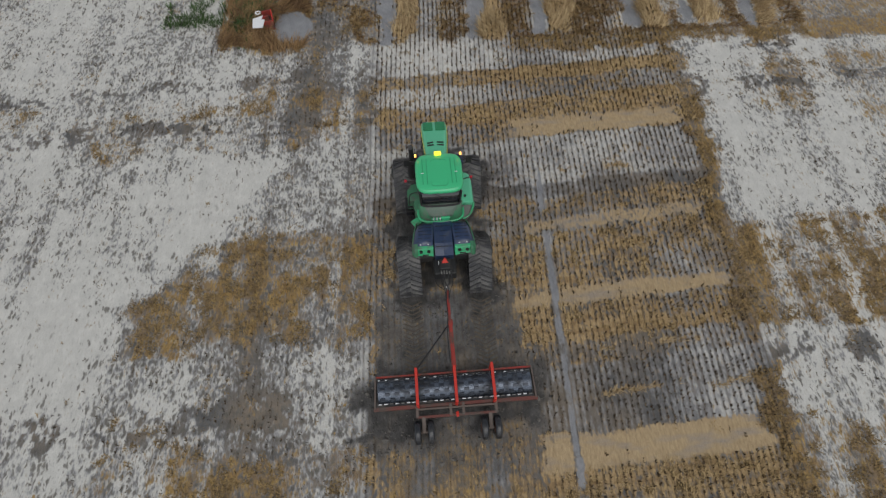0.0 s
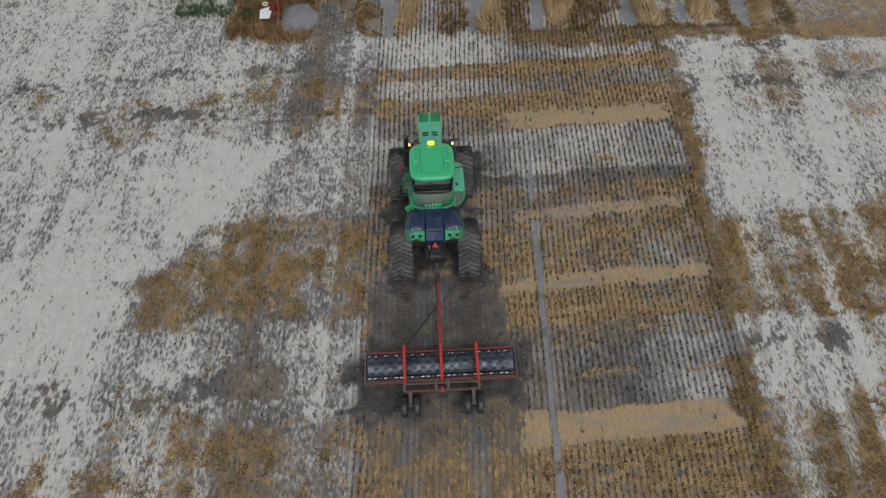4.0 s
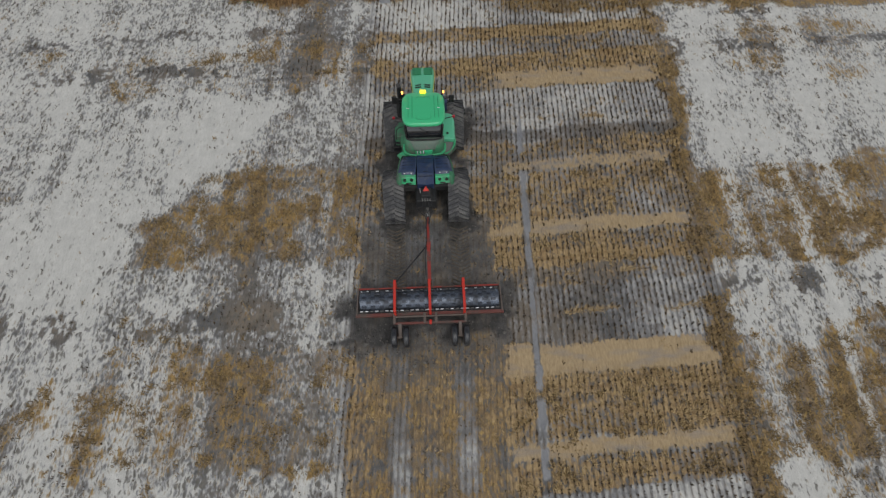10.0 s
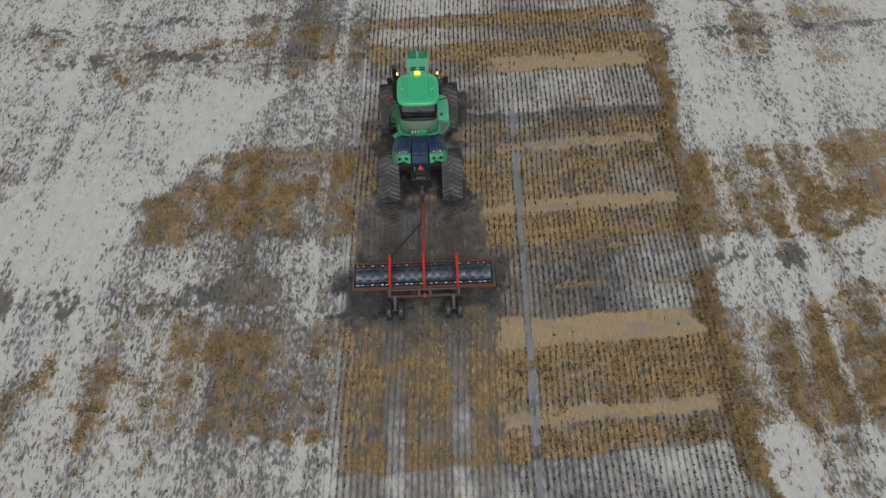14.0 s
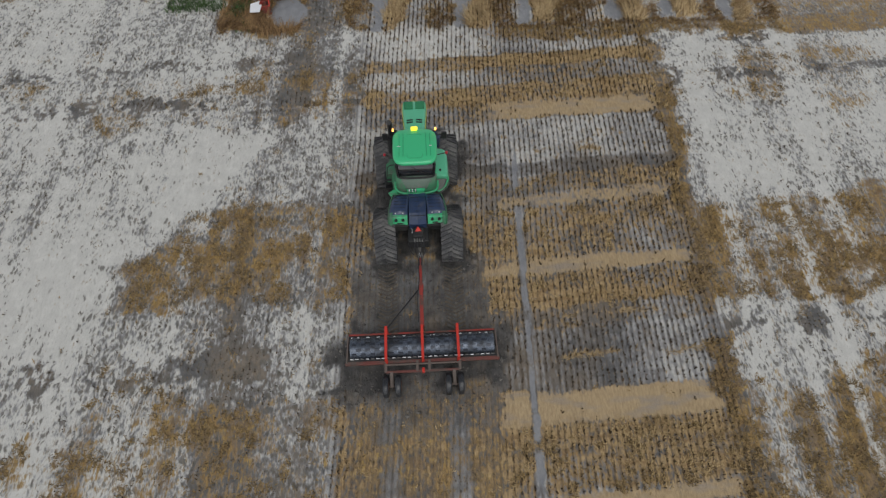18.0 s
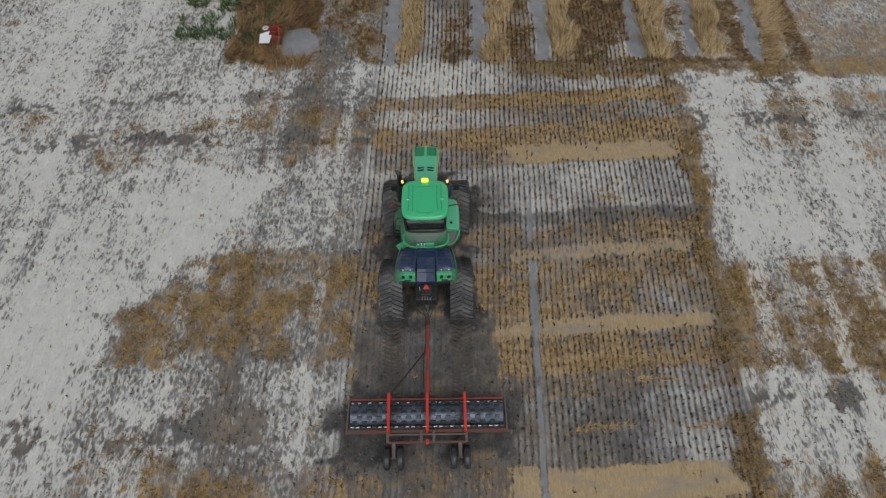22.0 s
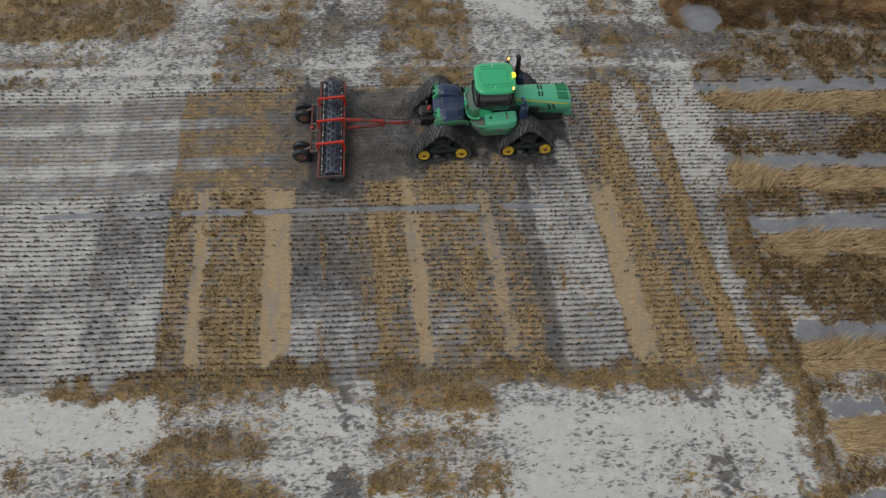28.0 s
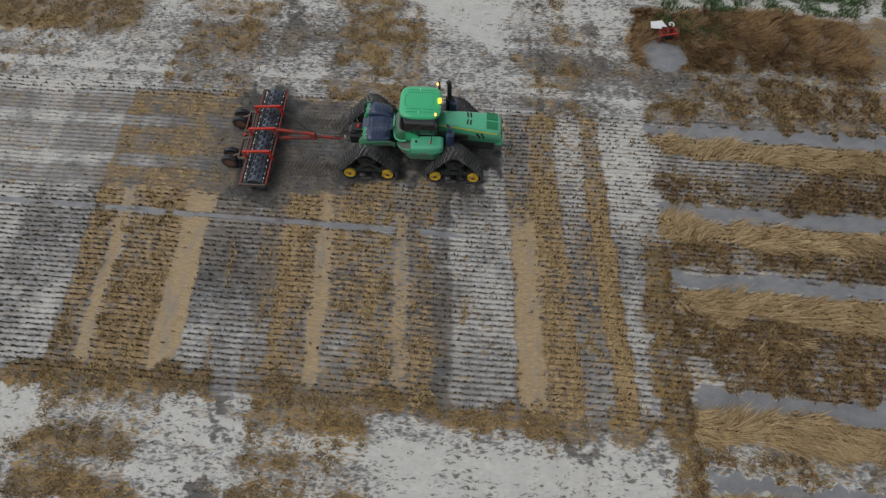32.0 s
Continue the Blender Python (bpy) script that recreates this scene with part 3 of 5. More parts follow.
# ---- loose plant matter on the field ----
def spikes(name, px, py, tall, wide, lean, blades, material, label, category, along=None, spread=0.5, scatter=None, seed=5):
    """Many thin pointed blades in one mesh, standing or lying where the arrays say."""
    rs = np.random.RandomState(seed)
    n = len(px) * blades
    sx, sy = scatter or (wide * 1.4, wide * 1.4)
    x = np.repeat(px, blades) + rs.normal(0, sx, n)
    y = np.repeat(py, blades) + rs.normal(0, sy, n)
    z = height(x, y) - 0.01
    h = np.repeat(tall, blades) * rs.uniform(0.6, 1.2, n)
    if along is None:
        a = rs.uniform(0, 2 * np.pi, n)
    else:
        a = along + rs.normal(0, spread, n)
    tilt = lean * rs.uniform(0.5, 1.3, n)
    dx, dy, dz = np.cos(a) * np.sin(tilt) * h, np.sin(a) * np.sin(tilt) * h, np.cos(np.minimum(tilt, 1.53)) * h
    sx, sy = -np.sin(a) * wide * 0.5, np.cos(a) * wide * 0.5
    base = np.stack([x, y, z], 1)
    side, top = np.stack([sx, sy, 0 * sx], 1), np.stack([dx, dy, dz], 1)
    bulge = np.stack([0 * sx, 0 * sx, 0.25 * wide + 0 * sx], 1)
    co = np.stack([base - side, base + side, base + top + side * 0.5 + bulge, base + top - side * 0.5], 1).reshape(-1, 3)
    me = bpy.data.meshes.new(name)
    me.vertices.add(4 * n), me.loops.add(4 * n), me.polygons.add(n)
    me.vertices.foreach_set("co", co.ravel().astype(np.float32))
    me.loops.foreach_set("vertex_index", np.arange(4 * n, dtype=np.int32))
    me.polygons.foreach_set("loop_start", np.arange(0, 4 * n, 4, dtype=np.int32))
    me.materials.append(material)
    me.update(calc_edges=True)
    return tagged(new(name, me), label, category, kind="stuff")


rs = np.random.RandomState(3)
# stubble tufts in drilled rows along the field
row, stand = np.meshgrid(np.arange(-25.85, 21, 0.235), np.arange(-25, 25, 0.25))
row = row.ravel() + rs.normal(0, 0.016, row.size) + SKEW * stand.ravel() + 0.04 * np.sin(stand.ravel() * 0.6)
stand = stand.ravel() + rs.uniform(-0.10, 0.10, stand.size)
sl, st, br, mu, we, sm = cover(row, stand)
under = (np.abs(row) < 1.95) & (np.abs(stand) < 3.6)
gaps = cloud(row / 0.9, stand / 0.7, 131) - 0.5
drilled = (row - SKEW * stand > -3.0) & (row - SKEW * stand < 11.9)
chance = np.where(drilled, 0.98 - 1.7 * np.clip(sl - 0.5, 0, 1), 0.66 - 0.9 * sl - 0.4 * br) + np.where(drilled, 0.7, 1.0) * gaps - 0.95 * step(0.4, 0.7, sm)
keep = (rs.rand(row.size) < np.clip(chance, 0.015, 0.96)) & (mu < 0.55) & (we < 0.4) & ~under
rolled = (np.abs(row) < 2.8) & (stand < -7.4)
pressed = (np.abs(row) < 2.8) & (stand < -3) & ~rolled
for name, sel, tall, wide, lean, spread, label in (
    ("stubble", keep & drilled & ~rolled & ~pressed, 0.13, 0.037, 0.26, 2.5, "short wet rice stubble standing in drilled rows"),
    ("trampled_stubble", keep & ~drilled & ~rolled, 0.09, 0.030, 0.45, 2.5, "trampled dark stubble poking through the slush"),
    ("flattened_stubble", keep & (rolled | pressed) & (rs.rand(row.size) < 0.5), 0.06, 0.026, 0.4, 2.0, "muddy stubble pressed flat in the rolled strip"),
):
    spikes(name, row[sel], stand[sel], np.full(sel.sum(), tall) * rs.uniform(0.6, 1.35, sel.sum()), wide, lean, 6, STUBBLE, label, "stubble", along=-1.5, spread=spread, scatter=(0.016, 0.062), seed=len(name))
# straw lying in swathes
px, py = rs.uniform(-24, 20, 280000), rs.uniform(-25, 23, 280000)
sl, st, br, mu, we, sm = cover(px, py)
lump = cloud(px / 0.45, py / 0.45, 91)
trodden = (np.abs(px) < 2.9) & (py < -2.8) & (rs.rand(px.size) < 0.85)
ok = (st + 0.9 * (lump - 0.5) > 0.66) & (we < 0.3) & (mu < 0.45) & (sm < 0.5) & ~trodden
spikes("straw_litter", px[ok], py[ok], rs.uniform(0.09, 0.20, ok.sum()), 0.028, 1.3, 3, STRAW, "dry tan straw lying in swathes on the stubble", "straw", along=np.repeat(cloud(px[ok] / 1.2, py[ok] / 1.2, 95) * 5, 3), seed=7)
far = (py > 11.0) & (st > 0.45) & (we < 0.25) & (lump > 0.40)
spikes("lodged_straw", px[far], py[far], rs.uniform(0.35, 0.7, far.sum()), 0.02, 1.36, 4, LODGED, "long pale straw lodged flat along the furrows", "straw", along=np.repeat(1.2 + (cloud(px[far] / 2.2, py[far] / 2.2, 97) - 0.5) * 3, 4), spread=0.3, seed=17)
in_field = (px - SKEW * py > -2.8) & (px - SKEW * py < 11.4) & (py < 9)
ok = (br + 0.9 * (lump - 0.5) + rs.normal(0, 0.06, px.size) > np.where(in_field, 0.68, 0.54)) & (st < 0.6) & (we < 0.3) & (mu < 0.5) & ~trodden
spikes("brown_mulch", px[ok], py[ok], rs.uniform(0.06, 0.16, ok.sum()), 0.035, 1.05, 3, BROWN_WEED, "brown rotting weeds and plant mulch on the mud", "weeds", seed=8)
reeds = (px < -6.2) & (px > -11) & (br > 0.42) & (we < 0.3) & (lump > 0.36) & (py > 10.6)
spikes("lodged_reeds", px[reeds], py[reeds], rs.uniform(0.35, 0.75, reeds.sum()), 0.022, 1.3, 4, REED, "long reddish-brown reeds lodged flat on the bank", "reeds", along=np.repeat(0.6 + (cloud(px[reeds] / 1.6, py[reeds] / 1.6, 98) - 0.5) * 5, 4), spread=0.4, seed=27)
husk = (py > 11.0) & (br > 0.46) & (st < 0.5) & (we < 0.25) & (rs.rand(px.size) < 0.7)
spikes("brown_stalks", px[husk], py[husk], rs.uniform(0.16, 0.32, husk.sum()), 0.026, 0.9, 3, REED, "short reddish-brown stalks between the straw ridges", "stubble", along=-1.0, spread=0.5, seed=28)
# thin broken windrows and wisps of straw across the strip
wx, wy = [], []
for y0, xa, xb, gap_seed in ((-7.55, 5.2, 10.8, 3), (2.3, 4.9, 8.6, 5), (-5.9, 5.5, 9.8, 9)):
    x = rs.uniform(xa, xb, 420)
    here = cloud(x / 0.7, 0 * x + gap_seed, 160) > 0.5
    wx.append(x[here])
    wy.append(y0 + 0.05 * x[here] - 0.25 + 0.35 * (cloud(x[here] / 1.3, 0 * x[here] + gap_seed, 161) - 0.5) + rs.normal(0, 0.03, here.sum()))
wx, wy = np.concatenate(wx), np.concatenate(wy)
spikes("straw_windrow", wx, wy, rs.uniform(0.10, 0.26, len(wx)), 0.018, 1.4, 2, LODGED, "thin broken windrow of pale straw across the stubble", "straw", along=0.1, spread=0.9, seed=31)
# green weeds round the outlet on the bank and beyond it
gx = np.concatenate([rs.normal(-8.9, 0.55, 450), rs.uniform(-13.5, -10.3, 3200)])
gy = np.concatenate([rs.normal(13.9, 1.0, 450), rs.uniform(13, 30, 3200)])
ok = cloud(gx / 0.8, gy / 0.8, 99) > 0.42
spikes("green_weeds", gx[ok], gy[ok], rs.uniform(0.15, 0.35, ok.sum()), 0.04, 0.8, 4, GREEN_WEED, "fresh green weeds growing on the bank", "weeds", seed=9)

# clods thrown up round the tracks and the roller
cx, cy = rs.uniform(-4.2, 4.2, 6000), rs.uniform(-9.5, 5.0, 6000)
sl, st, br, mu, we, sm = cover(cx, cy)
ok = (mu + 0.5 * (rs.rand(6000) - 0.5) > 0.42) & ~((np.abs(cx) < 2.9) & (cy > -7.7) & (cy < -6.4)) & ~((np.abs(cx) < 1.9) & (np.abs(cy) < 3.5))
cx, cy = cx[ok], cy[ok]
size = rs.gamma(2.0, 0.012, len(cx)) + 0.010
octa = np.array([(1, 0, 0), (0, 1, 0), (-1, 0, 0), (0, -1, 0), (0, 0, 0.7), (0, 0, -0.5)])
co = (octa[None] * rs.uniform(0.6, 1.3, (len(cx), 6, 3)) * size[:, None, None] + np.stack([cx, cy, height(cx, cy)], 1)[:, None]).reshape(-1, 3)
tri = np.array([(0, 1, 4), (1, 2, 4), (2, 3, 4), (3, 0, 4), (1, 0, 5), (2, 1, 5), (3, 2, 5), (0, 3, 5)])
faces = (np.arange(len(cx))[:, None, None] * 6 + tri[None]).reshape(-1, 3)
clod_mesh = bpy.data.meshes.new("mud_clods")
clod_mesh.from_pydata(co.tolist(), [], faces.tolist())
clod_mesh.materials.append(CLOD)
tagged(new("mud_clods", clod_mesh), "dark wet mud clods thrown up beside the tracks", "mud", kind="stuff")


# ---- building blocks ----
def part(name, bm, material, parent, label="", smooth=False):
    """Links a bmesh as one mesh object under a thing or a part."""
    bmesh.ops.recalc_face_normals(bm, faces=bm.faces)
    me = bpy.data.meshes.new(name)
    for f in bm.faces:
        f.smooth = smooth
    bm.to_mesh(me)
    bm.free()
    me.materials.append(material)
    ob = new(name, me)
    ob.parent = parent
    if label:
        ob["label"] = label
    return ob


def piece(name, mesh, parent, m):
    ob = new(name, mesh)
    ob.parent, ob.matrix_basis = parent, m
    return ob


def box(bm, c, s, bevel=0.02, rot=None):
    made = bmesh.ops.create_cube(bm, size=1.0)["verts"]
    m = Matrix.Translation(c) @ (rot or Matrix()) @ Matrix.Diagonal((*s, 1))
    bmesh.ops.transform(bm, matrix=m, verts=made)
    if bevel:
        edges = list({e for v in made for e in v.link_edges})
        bmesh.ops.bevel(bm, geom=edges, offset=min(bevel, min(s) * 0.45), segments=2, affect="EDGES", profile=0.5)
    return bm


def rod(bm, a, b, r, seg=14, r2=None):
    a, b = Vector(a), Vector(b)
    d = b - a
    m = Matrix.Translation((a + b) / 2) @ d.to_track_quat("Z", "Y").to_matrix().to_4x4()
    bmesh.ops.create_cone(bm, cap_ends=True, segments=seg, radius1=r, radius2=r if r2 is None else r2, depth=d.length, matrix=m)
    return bm


def bar(bm, a, b, w, h, bevel=0.012):
    """A square tube from a to b."""
    a, b = Vector(a), Vector(b)
    d = b - a
    side = d.cross((0, 0, 1)) if abs(d.normalized().z) < 0.98 else Vector((1, 0, 0))
    side.normalize()
    up = side.cross(d).normalized()
    rot = Matrix((side, d.normalized(), up)).transposed().to_4x4()
    return box(bm, (a + b) / 2, (w, d.length, h), bevel, rot)


def loft(bm, rings, caps=True):
    """Skin over closed rings with equal numbers of points."""
    made = [[bm.verts.new(p) for p in ring] for ring in rings]
    n = len(made[0])
    for a, b in zip(made, made[1:]):
        for i in range(n):
            bm.faces.new((a[i], a[(i + 1) % n], b[(i + 1) % n], b[i]))
    if caps:
        bm.faces.new(made[0]), bm.faces.new(made[-1])
    return bm


def rounded(hx, hy, r, seg=5):
    """A rectangle with rounded corners, centred, as x and y pairs."""
    pts = []
    for cx, cy, a0 in ((1, 1, 0), (-1, 1, 90), (-1, -1, 180), (1, -1, 270)):
        for k in range(seg + 1):
            a = radians(a0 + 90 * k / seg)
            pts.append((cx * (hx - r) + r * math.cos(a), cy * (hy - r) + r * math.sin(a)))
    return pts


def tube(bm, pts, r, seg=8):
    """A bent round tube through points, smoothed."""
    path = [Vector(p) for p in pts]
    for _ in range(2):
        path = [path[0]] + [p for a, b in zip(path, path[1:]) for p in (a.lerp(b, 0.25), a.lerp(b, 0.75))] + [path[-1]]
    rings = []
    for i, p in enumerate(path):
        d = (path[min(i + 1, len(path) - 1)] - path[max(i - 1, 0)]).normalized()
        q = d.to_track_quat("Z", "Y")
        rings.append([p + q @ Vector((r * math.cos(2 * math.pi * k / seg), r * math.sin(2 * math.pi * k / seg), 0)) for k in range(seg)])
    return loft(bm, rings)


B = bmesh.new
# ---- the articulated tractor on four rubber tracks ----
tractor = tagged(new("articulated_tractor"), "green articulated tractor on four muddy rubber tracks, amber lamps lit", "tractor")


def belt_line(wheels, n=96):
    """The loop of a belt round wheels given as (y, z, radius), as evenly spaced (y, z, angle) rows."""
    pts = []
    m = len(wheels)
    for i in range(m):
        (y0, z0, r0), (y1, z1, r1), (y2, z2, r2) = wheels[i - 1], wheels[i], wheels[(i + 1) % m]

        def out(ya, za, ra, yb, zb, rb):
            d = math.atan2(zb - za, yb - ya)
            return d - math.acos(max(-1, min(1, (ra - rb) / math.hypot(yb - ya, zb - za))))

        a, b = out(y0, z0, r0, y1, z1, r1), out(y1, z1, r1, y2, z2, r2)
        while b < a:
            b += 2 * math.pi
        for k in range(13):
            t = a + (b - a) * k / 12
            pts.append((y1 + r1 * math.cos(t), z1 + r1 * math.sin(t)))
    pts.append(pts[0])
    run = np.concatenate([[0], np.cumsum([math.dist(p, q) for p, q in zip(pts, pts[1:])])])
    s = np.linspace(0, run[-1], n, endpoint=False)
    y = np.interp(s, run, [p[0] for p in pts])
    z = np.interp(s, run, [p[1] for p in pts])
    return [(y[i], z[i], math.atan2(z[(i + 1) % n] - z[i - 1], y[(i + 1) % n] - y[i - 1])) for i in range(n)]


LUG = bpy.data.meshes.new("tread_bar")
lug = B()
box(lug, (0, 0, 0.022), (0.47, 0.055, 0.06), 0.012)
lug.to_mesh(LUG), lug.free()
LUG.materials.append(RUBBER)


def disc(bm, x, y, z, r, t, seg=28):
    return rod(bm, (x - t / 2, y, z), (x + t / 2, y, z), r, seg)


def track_unit(cx, cy, side, lugs):
    """One triangular crawler: belt with tread bars, sprocket, yellow idlers, mid rollers and frame."""
    unit = new("track_unit")
    unit.parent, unit.matrix_basis = tractor, Matrix.Translation((cx, cy, 0))
    unit["label"] = "triangular crawler track unit caked in mud"
    half = 0.435
    wheels = [(-0.86, 0.40, 0.36), (0.86, 0.40, 0.36), (0.0, 1.30, 0.44)]
    line = belt_line(wheels)
    bm = B()
    ring = []
    for y, z, a in line:
        n = Vector((0, math.sin(a), -math.cos(a)))
        p = Vector((0, y, z))
        ring.append([p - n * 0.0 + Vector((sx * half, 0, 0)) for sx in (-1, 1)] + [p + n * 0.05 + Vector((half, 0, 0)), p + n * 0.05 + Vector((-half, 0, 0))])
    loft(bm, ring + [ring[0]], caps=False)
    bmesh.ops.remove_doubles(bm, verts=bm.verts, dist=1e-5)
    part("belt", bm, RUBBER, unit, "black rubber belt with mud")
    picks = belt_line(wheels, lugs)
    for k, (y, z, a) in enumerate(picks):
        n = Vector((0, math.sin(a), -math.cos(a)))
        t = Vector((0, math.cos(a), math.sin(a)))
        for sx in (-1, 1):
            base = Matrix((Vector((1, 0, 0)), t, n * 1.0)).transposed()
            if base.determinant() < 0:
                base = Matrix((Vector((-1, 0, 0)), t, n)).transposed()
            m = Matrix.Translation(Vector((sx * 0.22, y, z)) + n * 0.05 + t * (0.045 * sx)) @ base.to_4x4()
            sign = base[0][0]
            m = m @ Matrix.Rotation(radians(24) * sx * sign, 4, "Z")
            piece("tread_bar", LUG, unit, m)
    ox = side * half
    for y in (-0.86, 0.86):
        bm = disc(B(), 0, y, 0.40, 0.345, 0.62)
        wheel = part("idler_wheel", bm, CHASSIS, unit)
        bm = B()
        loft(bm, [[(ox * k, y + r * math.cos(a), 0.40 + r * math.sin(a)) for a in np.linspace(0, 2 * math.pi, 28, endpoint=False)] for k, r in ((0.66, 0.25), (0.99, 0.255), (1.0, 0.22), (0.86, 0.20), (0.84, 0.12), (0.95, 0.10), (0.95, 0.03))])
        part("rim", bm, YELLOW, wheel, "yellow painted dished rim")
        bm = disc(B(), ox * 0.97, y, 0.40, 0.075, 0.05, 14)
        part("hub_cap", bm, RUSTY, wheel)
    for y in (-0.30, 0.30):
        roll = part("mid_roller", disc(B(), 0, y, 0.26, 0.20, 0.74), CHASSIS, unit)
        part("roller_cap", disc(disc(B(), side * 0.37, y, 0.26, 0.12, 0.06, 18), side * 0.41, y, 0.26, 0.06, 0.05, 12), RUBBER, roll)
    bm = disc(B(), 0, 0, 1.30, 0.42, 0.66, 36)
    hub = part("drive_sprocket", bm, CHASSIS, unit)
    part("final_drive", disc(disc(B(), side * 0.36, 0, 1.30, 0.26, 0.2), side * 0.46, 0, 1.30, 0.13, 0.12, 16), BLACK, hub)
    for k in range(8):
        a = 2 * math.pi * k / 8
        part("bolt", disc(B(), side * 0.47, 0.19 * math.cos(a), 1.30 + 0.19 * math.sin(a), 0.025, 0.05, 6), TRACK_FRAME, hub)
    bm = B()
    bar(bm, (side * 0.2, -0.8, 0.52), (side * 0.2, 0.8, 0.52), 0.2, 0.2)
    bar(bm, (side * 0.2, -0.45, 0.58), (side * 0.2, 0.0, 1.05), 0.16, 0.18)
    bar(bm, (side * 0.2, 0.45, 0.58), (side * 0.2, 0.0, 1.05), 0.16, 0.18)
    part("track_frame", bm, TRACK_FRAME, unit, "dark muddy track frame")
    return unit


for cx, cy in ((1.35, 1.86), (-1.35, 1.86), (1.35, -2.02), (-1.35, -2.02)):
    track_unit(cx, cy, 1 if cx > 0 else -1, 34)

# chassis: front and rear frames with the joint between them
bm = B()
box(bm, (0, 1.9, 1.12), (0.9, 3.4, 0.5), 0.05)
box(bm, (0, 1.86, 1.25), (2.1, 0.5, 0.42), 0.08)
part("front_frame", bm, CHASSIS, tractor)
bm = B()
box(bm, (0, -1.85, 1.12), (0.84, 2.2, 0.5), 0.05)
box(bm, (0, -2.0, 1.25), (2.1, 0.5, 0.42), 0.08)
part("rear_frame", bm, CHASSIS, tractor)
bm = B()
rod(bm, (0, -0.35, 0.7), (0, -0.35, 1.75), 0.2)
box(bm, (0, -0.1, 0.95), (0.5, 0.6, 0.16), 0.03)
box(bm, (0, -0.1, 1.5), (0.5, 0.6, 0.16), 0.03)
part("articulation_joint", bm, CHASSIS, tractor)
for sx in (-1, 1):
    bm = rod(B(), (sx * 0.48, -1.1, 1.2), (sx * 0.5, -0.1, 1.2), 0.08)
    rod(bm, (sx * 0.5, -0.1, 1.2), (sx * 0.5, 0.5, 1.2), 0.045)
    part("steering_ram", bm, BLACK, tractor)

# bonnet: rounded top, widest at the front
bm = B()
rings = []
for y, hw, top, low in ((1.10, 0.36, 2.50, 1.62), (1.55, 0.40, 2.47, 1.58), (2.35, 0.465, 2.395, 1.52), (3.14, 0.525, 2.31, 1.47), (3.55, 0.53, 2.25, 1.45), (3.77, 0.515, 2.17, 1.45), (3.86, 0.49, 2.05, 1.47)):
    rings.append([(-hw, y, low), (-hw * 1.02, y, top - 0.3), (-hw * 0.99, y, top - 0.13), (-hw * 0.9, y, top - 0.045), (-hw * 0.68, y, top - 0.008), (0, y, top + 0.008), (hw * 0.68, y, top - 0.008), (hw * 0.9, y, top - 0.045), (hw * 0.99, y, top - 0.13), (hw * 1.02, y, top - 0.3), (hw, y, low)])
loft(bm, rings)
hood = part("bonnet", bm, GREEN_SKYLIT, tractor, "glossy green sloping bonnet", smooth=True)
hood.data.polygons.foreach_set("use_smooth", [len(p.vertices) == 4 for p in hood.data.polygons])
for sx in (-1, 1):
    bm = B()
    box(bm, (sx * 0.255, 3.43, 2.288), (0.40, 0.5, 0.03), 0.012, Matrix.Rotation(radians(-8.5), 4, "X") @ Matrix.Rotation(radians(sx * 2), 4, "Y"))
    screen = part("air_screen", bm, GREEN_DEEP, hood, "dark green perforated air screen")
    for k in range(4):
        part("screen_rib", box(B(), (sx * 0.255, 3.26 + 0.11 * k, 2.318 - 0.0165 * k), (0.38, 0.016, 0.016), 0.004), BLACK, screen)
    for y in (2.36, 2.50):
        part("vent_slot", box(B(), (sx * 0.2, y, 2.397 - 0.1 * (y - 2.36)), (0.27, 0.07, 0.035), 0.01, Matrix.Rotation(radians(-sx * 8), 4, "Z")), BLACK, hood, "black louvre slot")
    bm = B()
    loft(bm, [[(sx * (w + 0.008), y, t - 0.215), (sx * (w + 0.008), y, t - 0.165), (sx * (w - 0.02), y, t - 0.165), (sx * (w - 0.02), y, t - 0.215)] for y, w, t in ((1.12, 0.368, 2.49), (1.55, 0.408, 2.465), (2.35, 0.474, 2.393), (3.14, 0.533, 2.31), (3.68, 0.532, 2.22))])
    part("stripe", bm, STRIPE, hood, "yellow side stripe")
    for k in range(2):
        part("side_slot", bar(B(), (sx * 0.528, 2.78 + 0.2 * k, 2.04), (sx * 0.522, 2.92 + 0.2 * k, 1.72), 0.03, 0.09), BLACK, hood, "slanted black side slot")
    bm = B()
    loft(bm, [[(sx * (w + 0.012), y, lo), (sx * (w + 0.016), y, hi), (sx * (w - 0.02), y, hi), (sx * (w - 0.02), y, lo)] for y, w, lo, hi in ((1.14, 0.37, 1.60, 1.94), (1.55, 0.41, 1.57, 1.96), (2.35, 0.475, 1.51, 1.92), (2.74, 0.502, 1.50, 1.80))])
    part("side_panel", bm, GREEN_MUDDY, hood, "mud-splashed lower bonnet side")
    side = part("side_grille", box(B(), (sx * 0.478, 1.95, 1.72), (0.04, 0.9, 0.26), 0.012, Matrix.Rotation(radians(-sx * 4.5), 4, "Z")), CHASSIS, hood)
    for k in range(5):
        part("grille_slat", box(B(), (sx * (0.478 + 0.013 * (k - 2)), 1.59 + 0.18 * k, 1.72), (0.05, 0.05, 0.22), 0.008), BLACK, side)
    part("headlight", box(B(), (sx * 0.36, 3.835, 2.04), (0.24, 0.1, 0.1), 0.03, Matrix.Rotation(radians(-sx * 16), 4, "Z")), DARK_LENS, hood, "smoked headlight")
bm = B()
box(bm, (0, 3.84, 1.76), (0.84, 0.08, 0.5), 0.03)
grille = part("front_grille", bm, BLACK, hood)
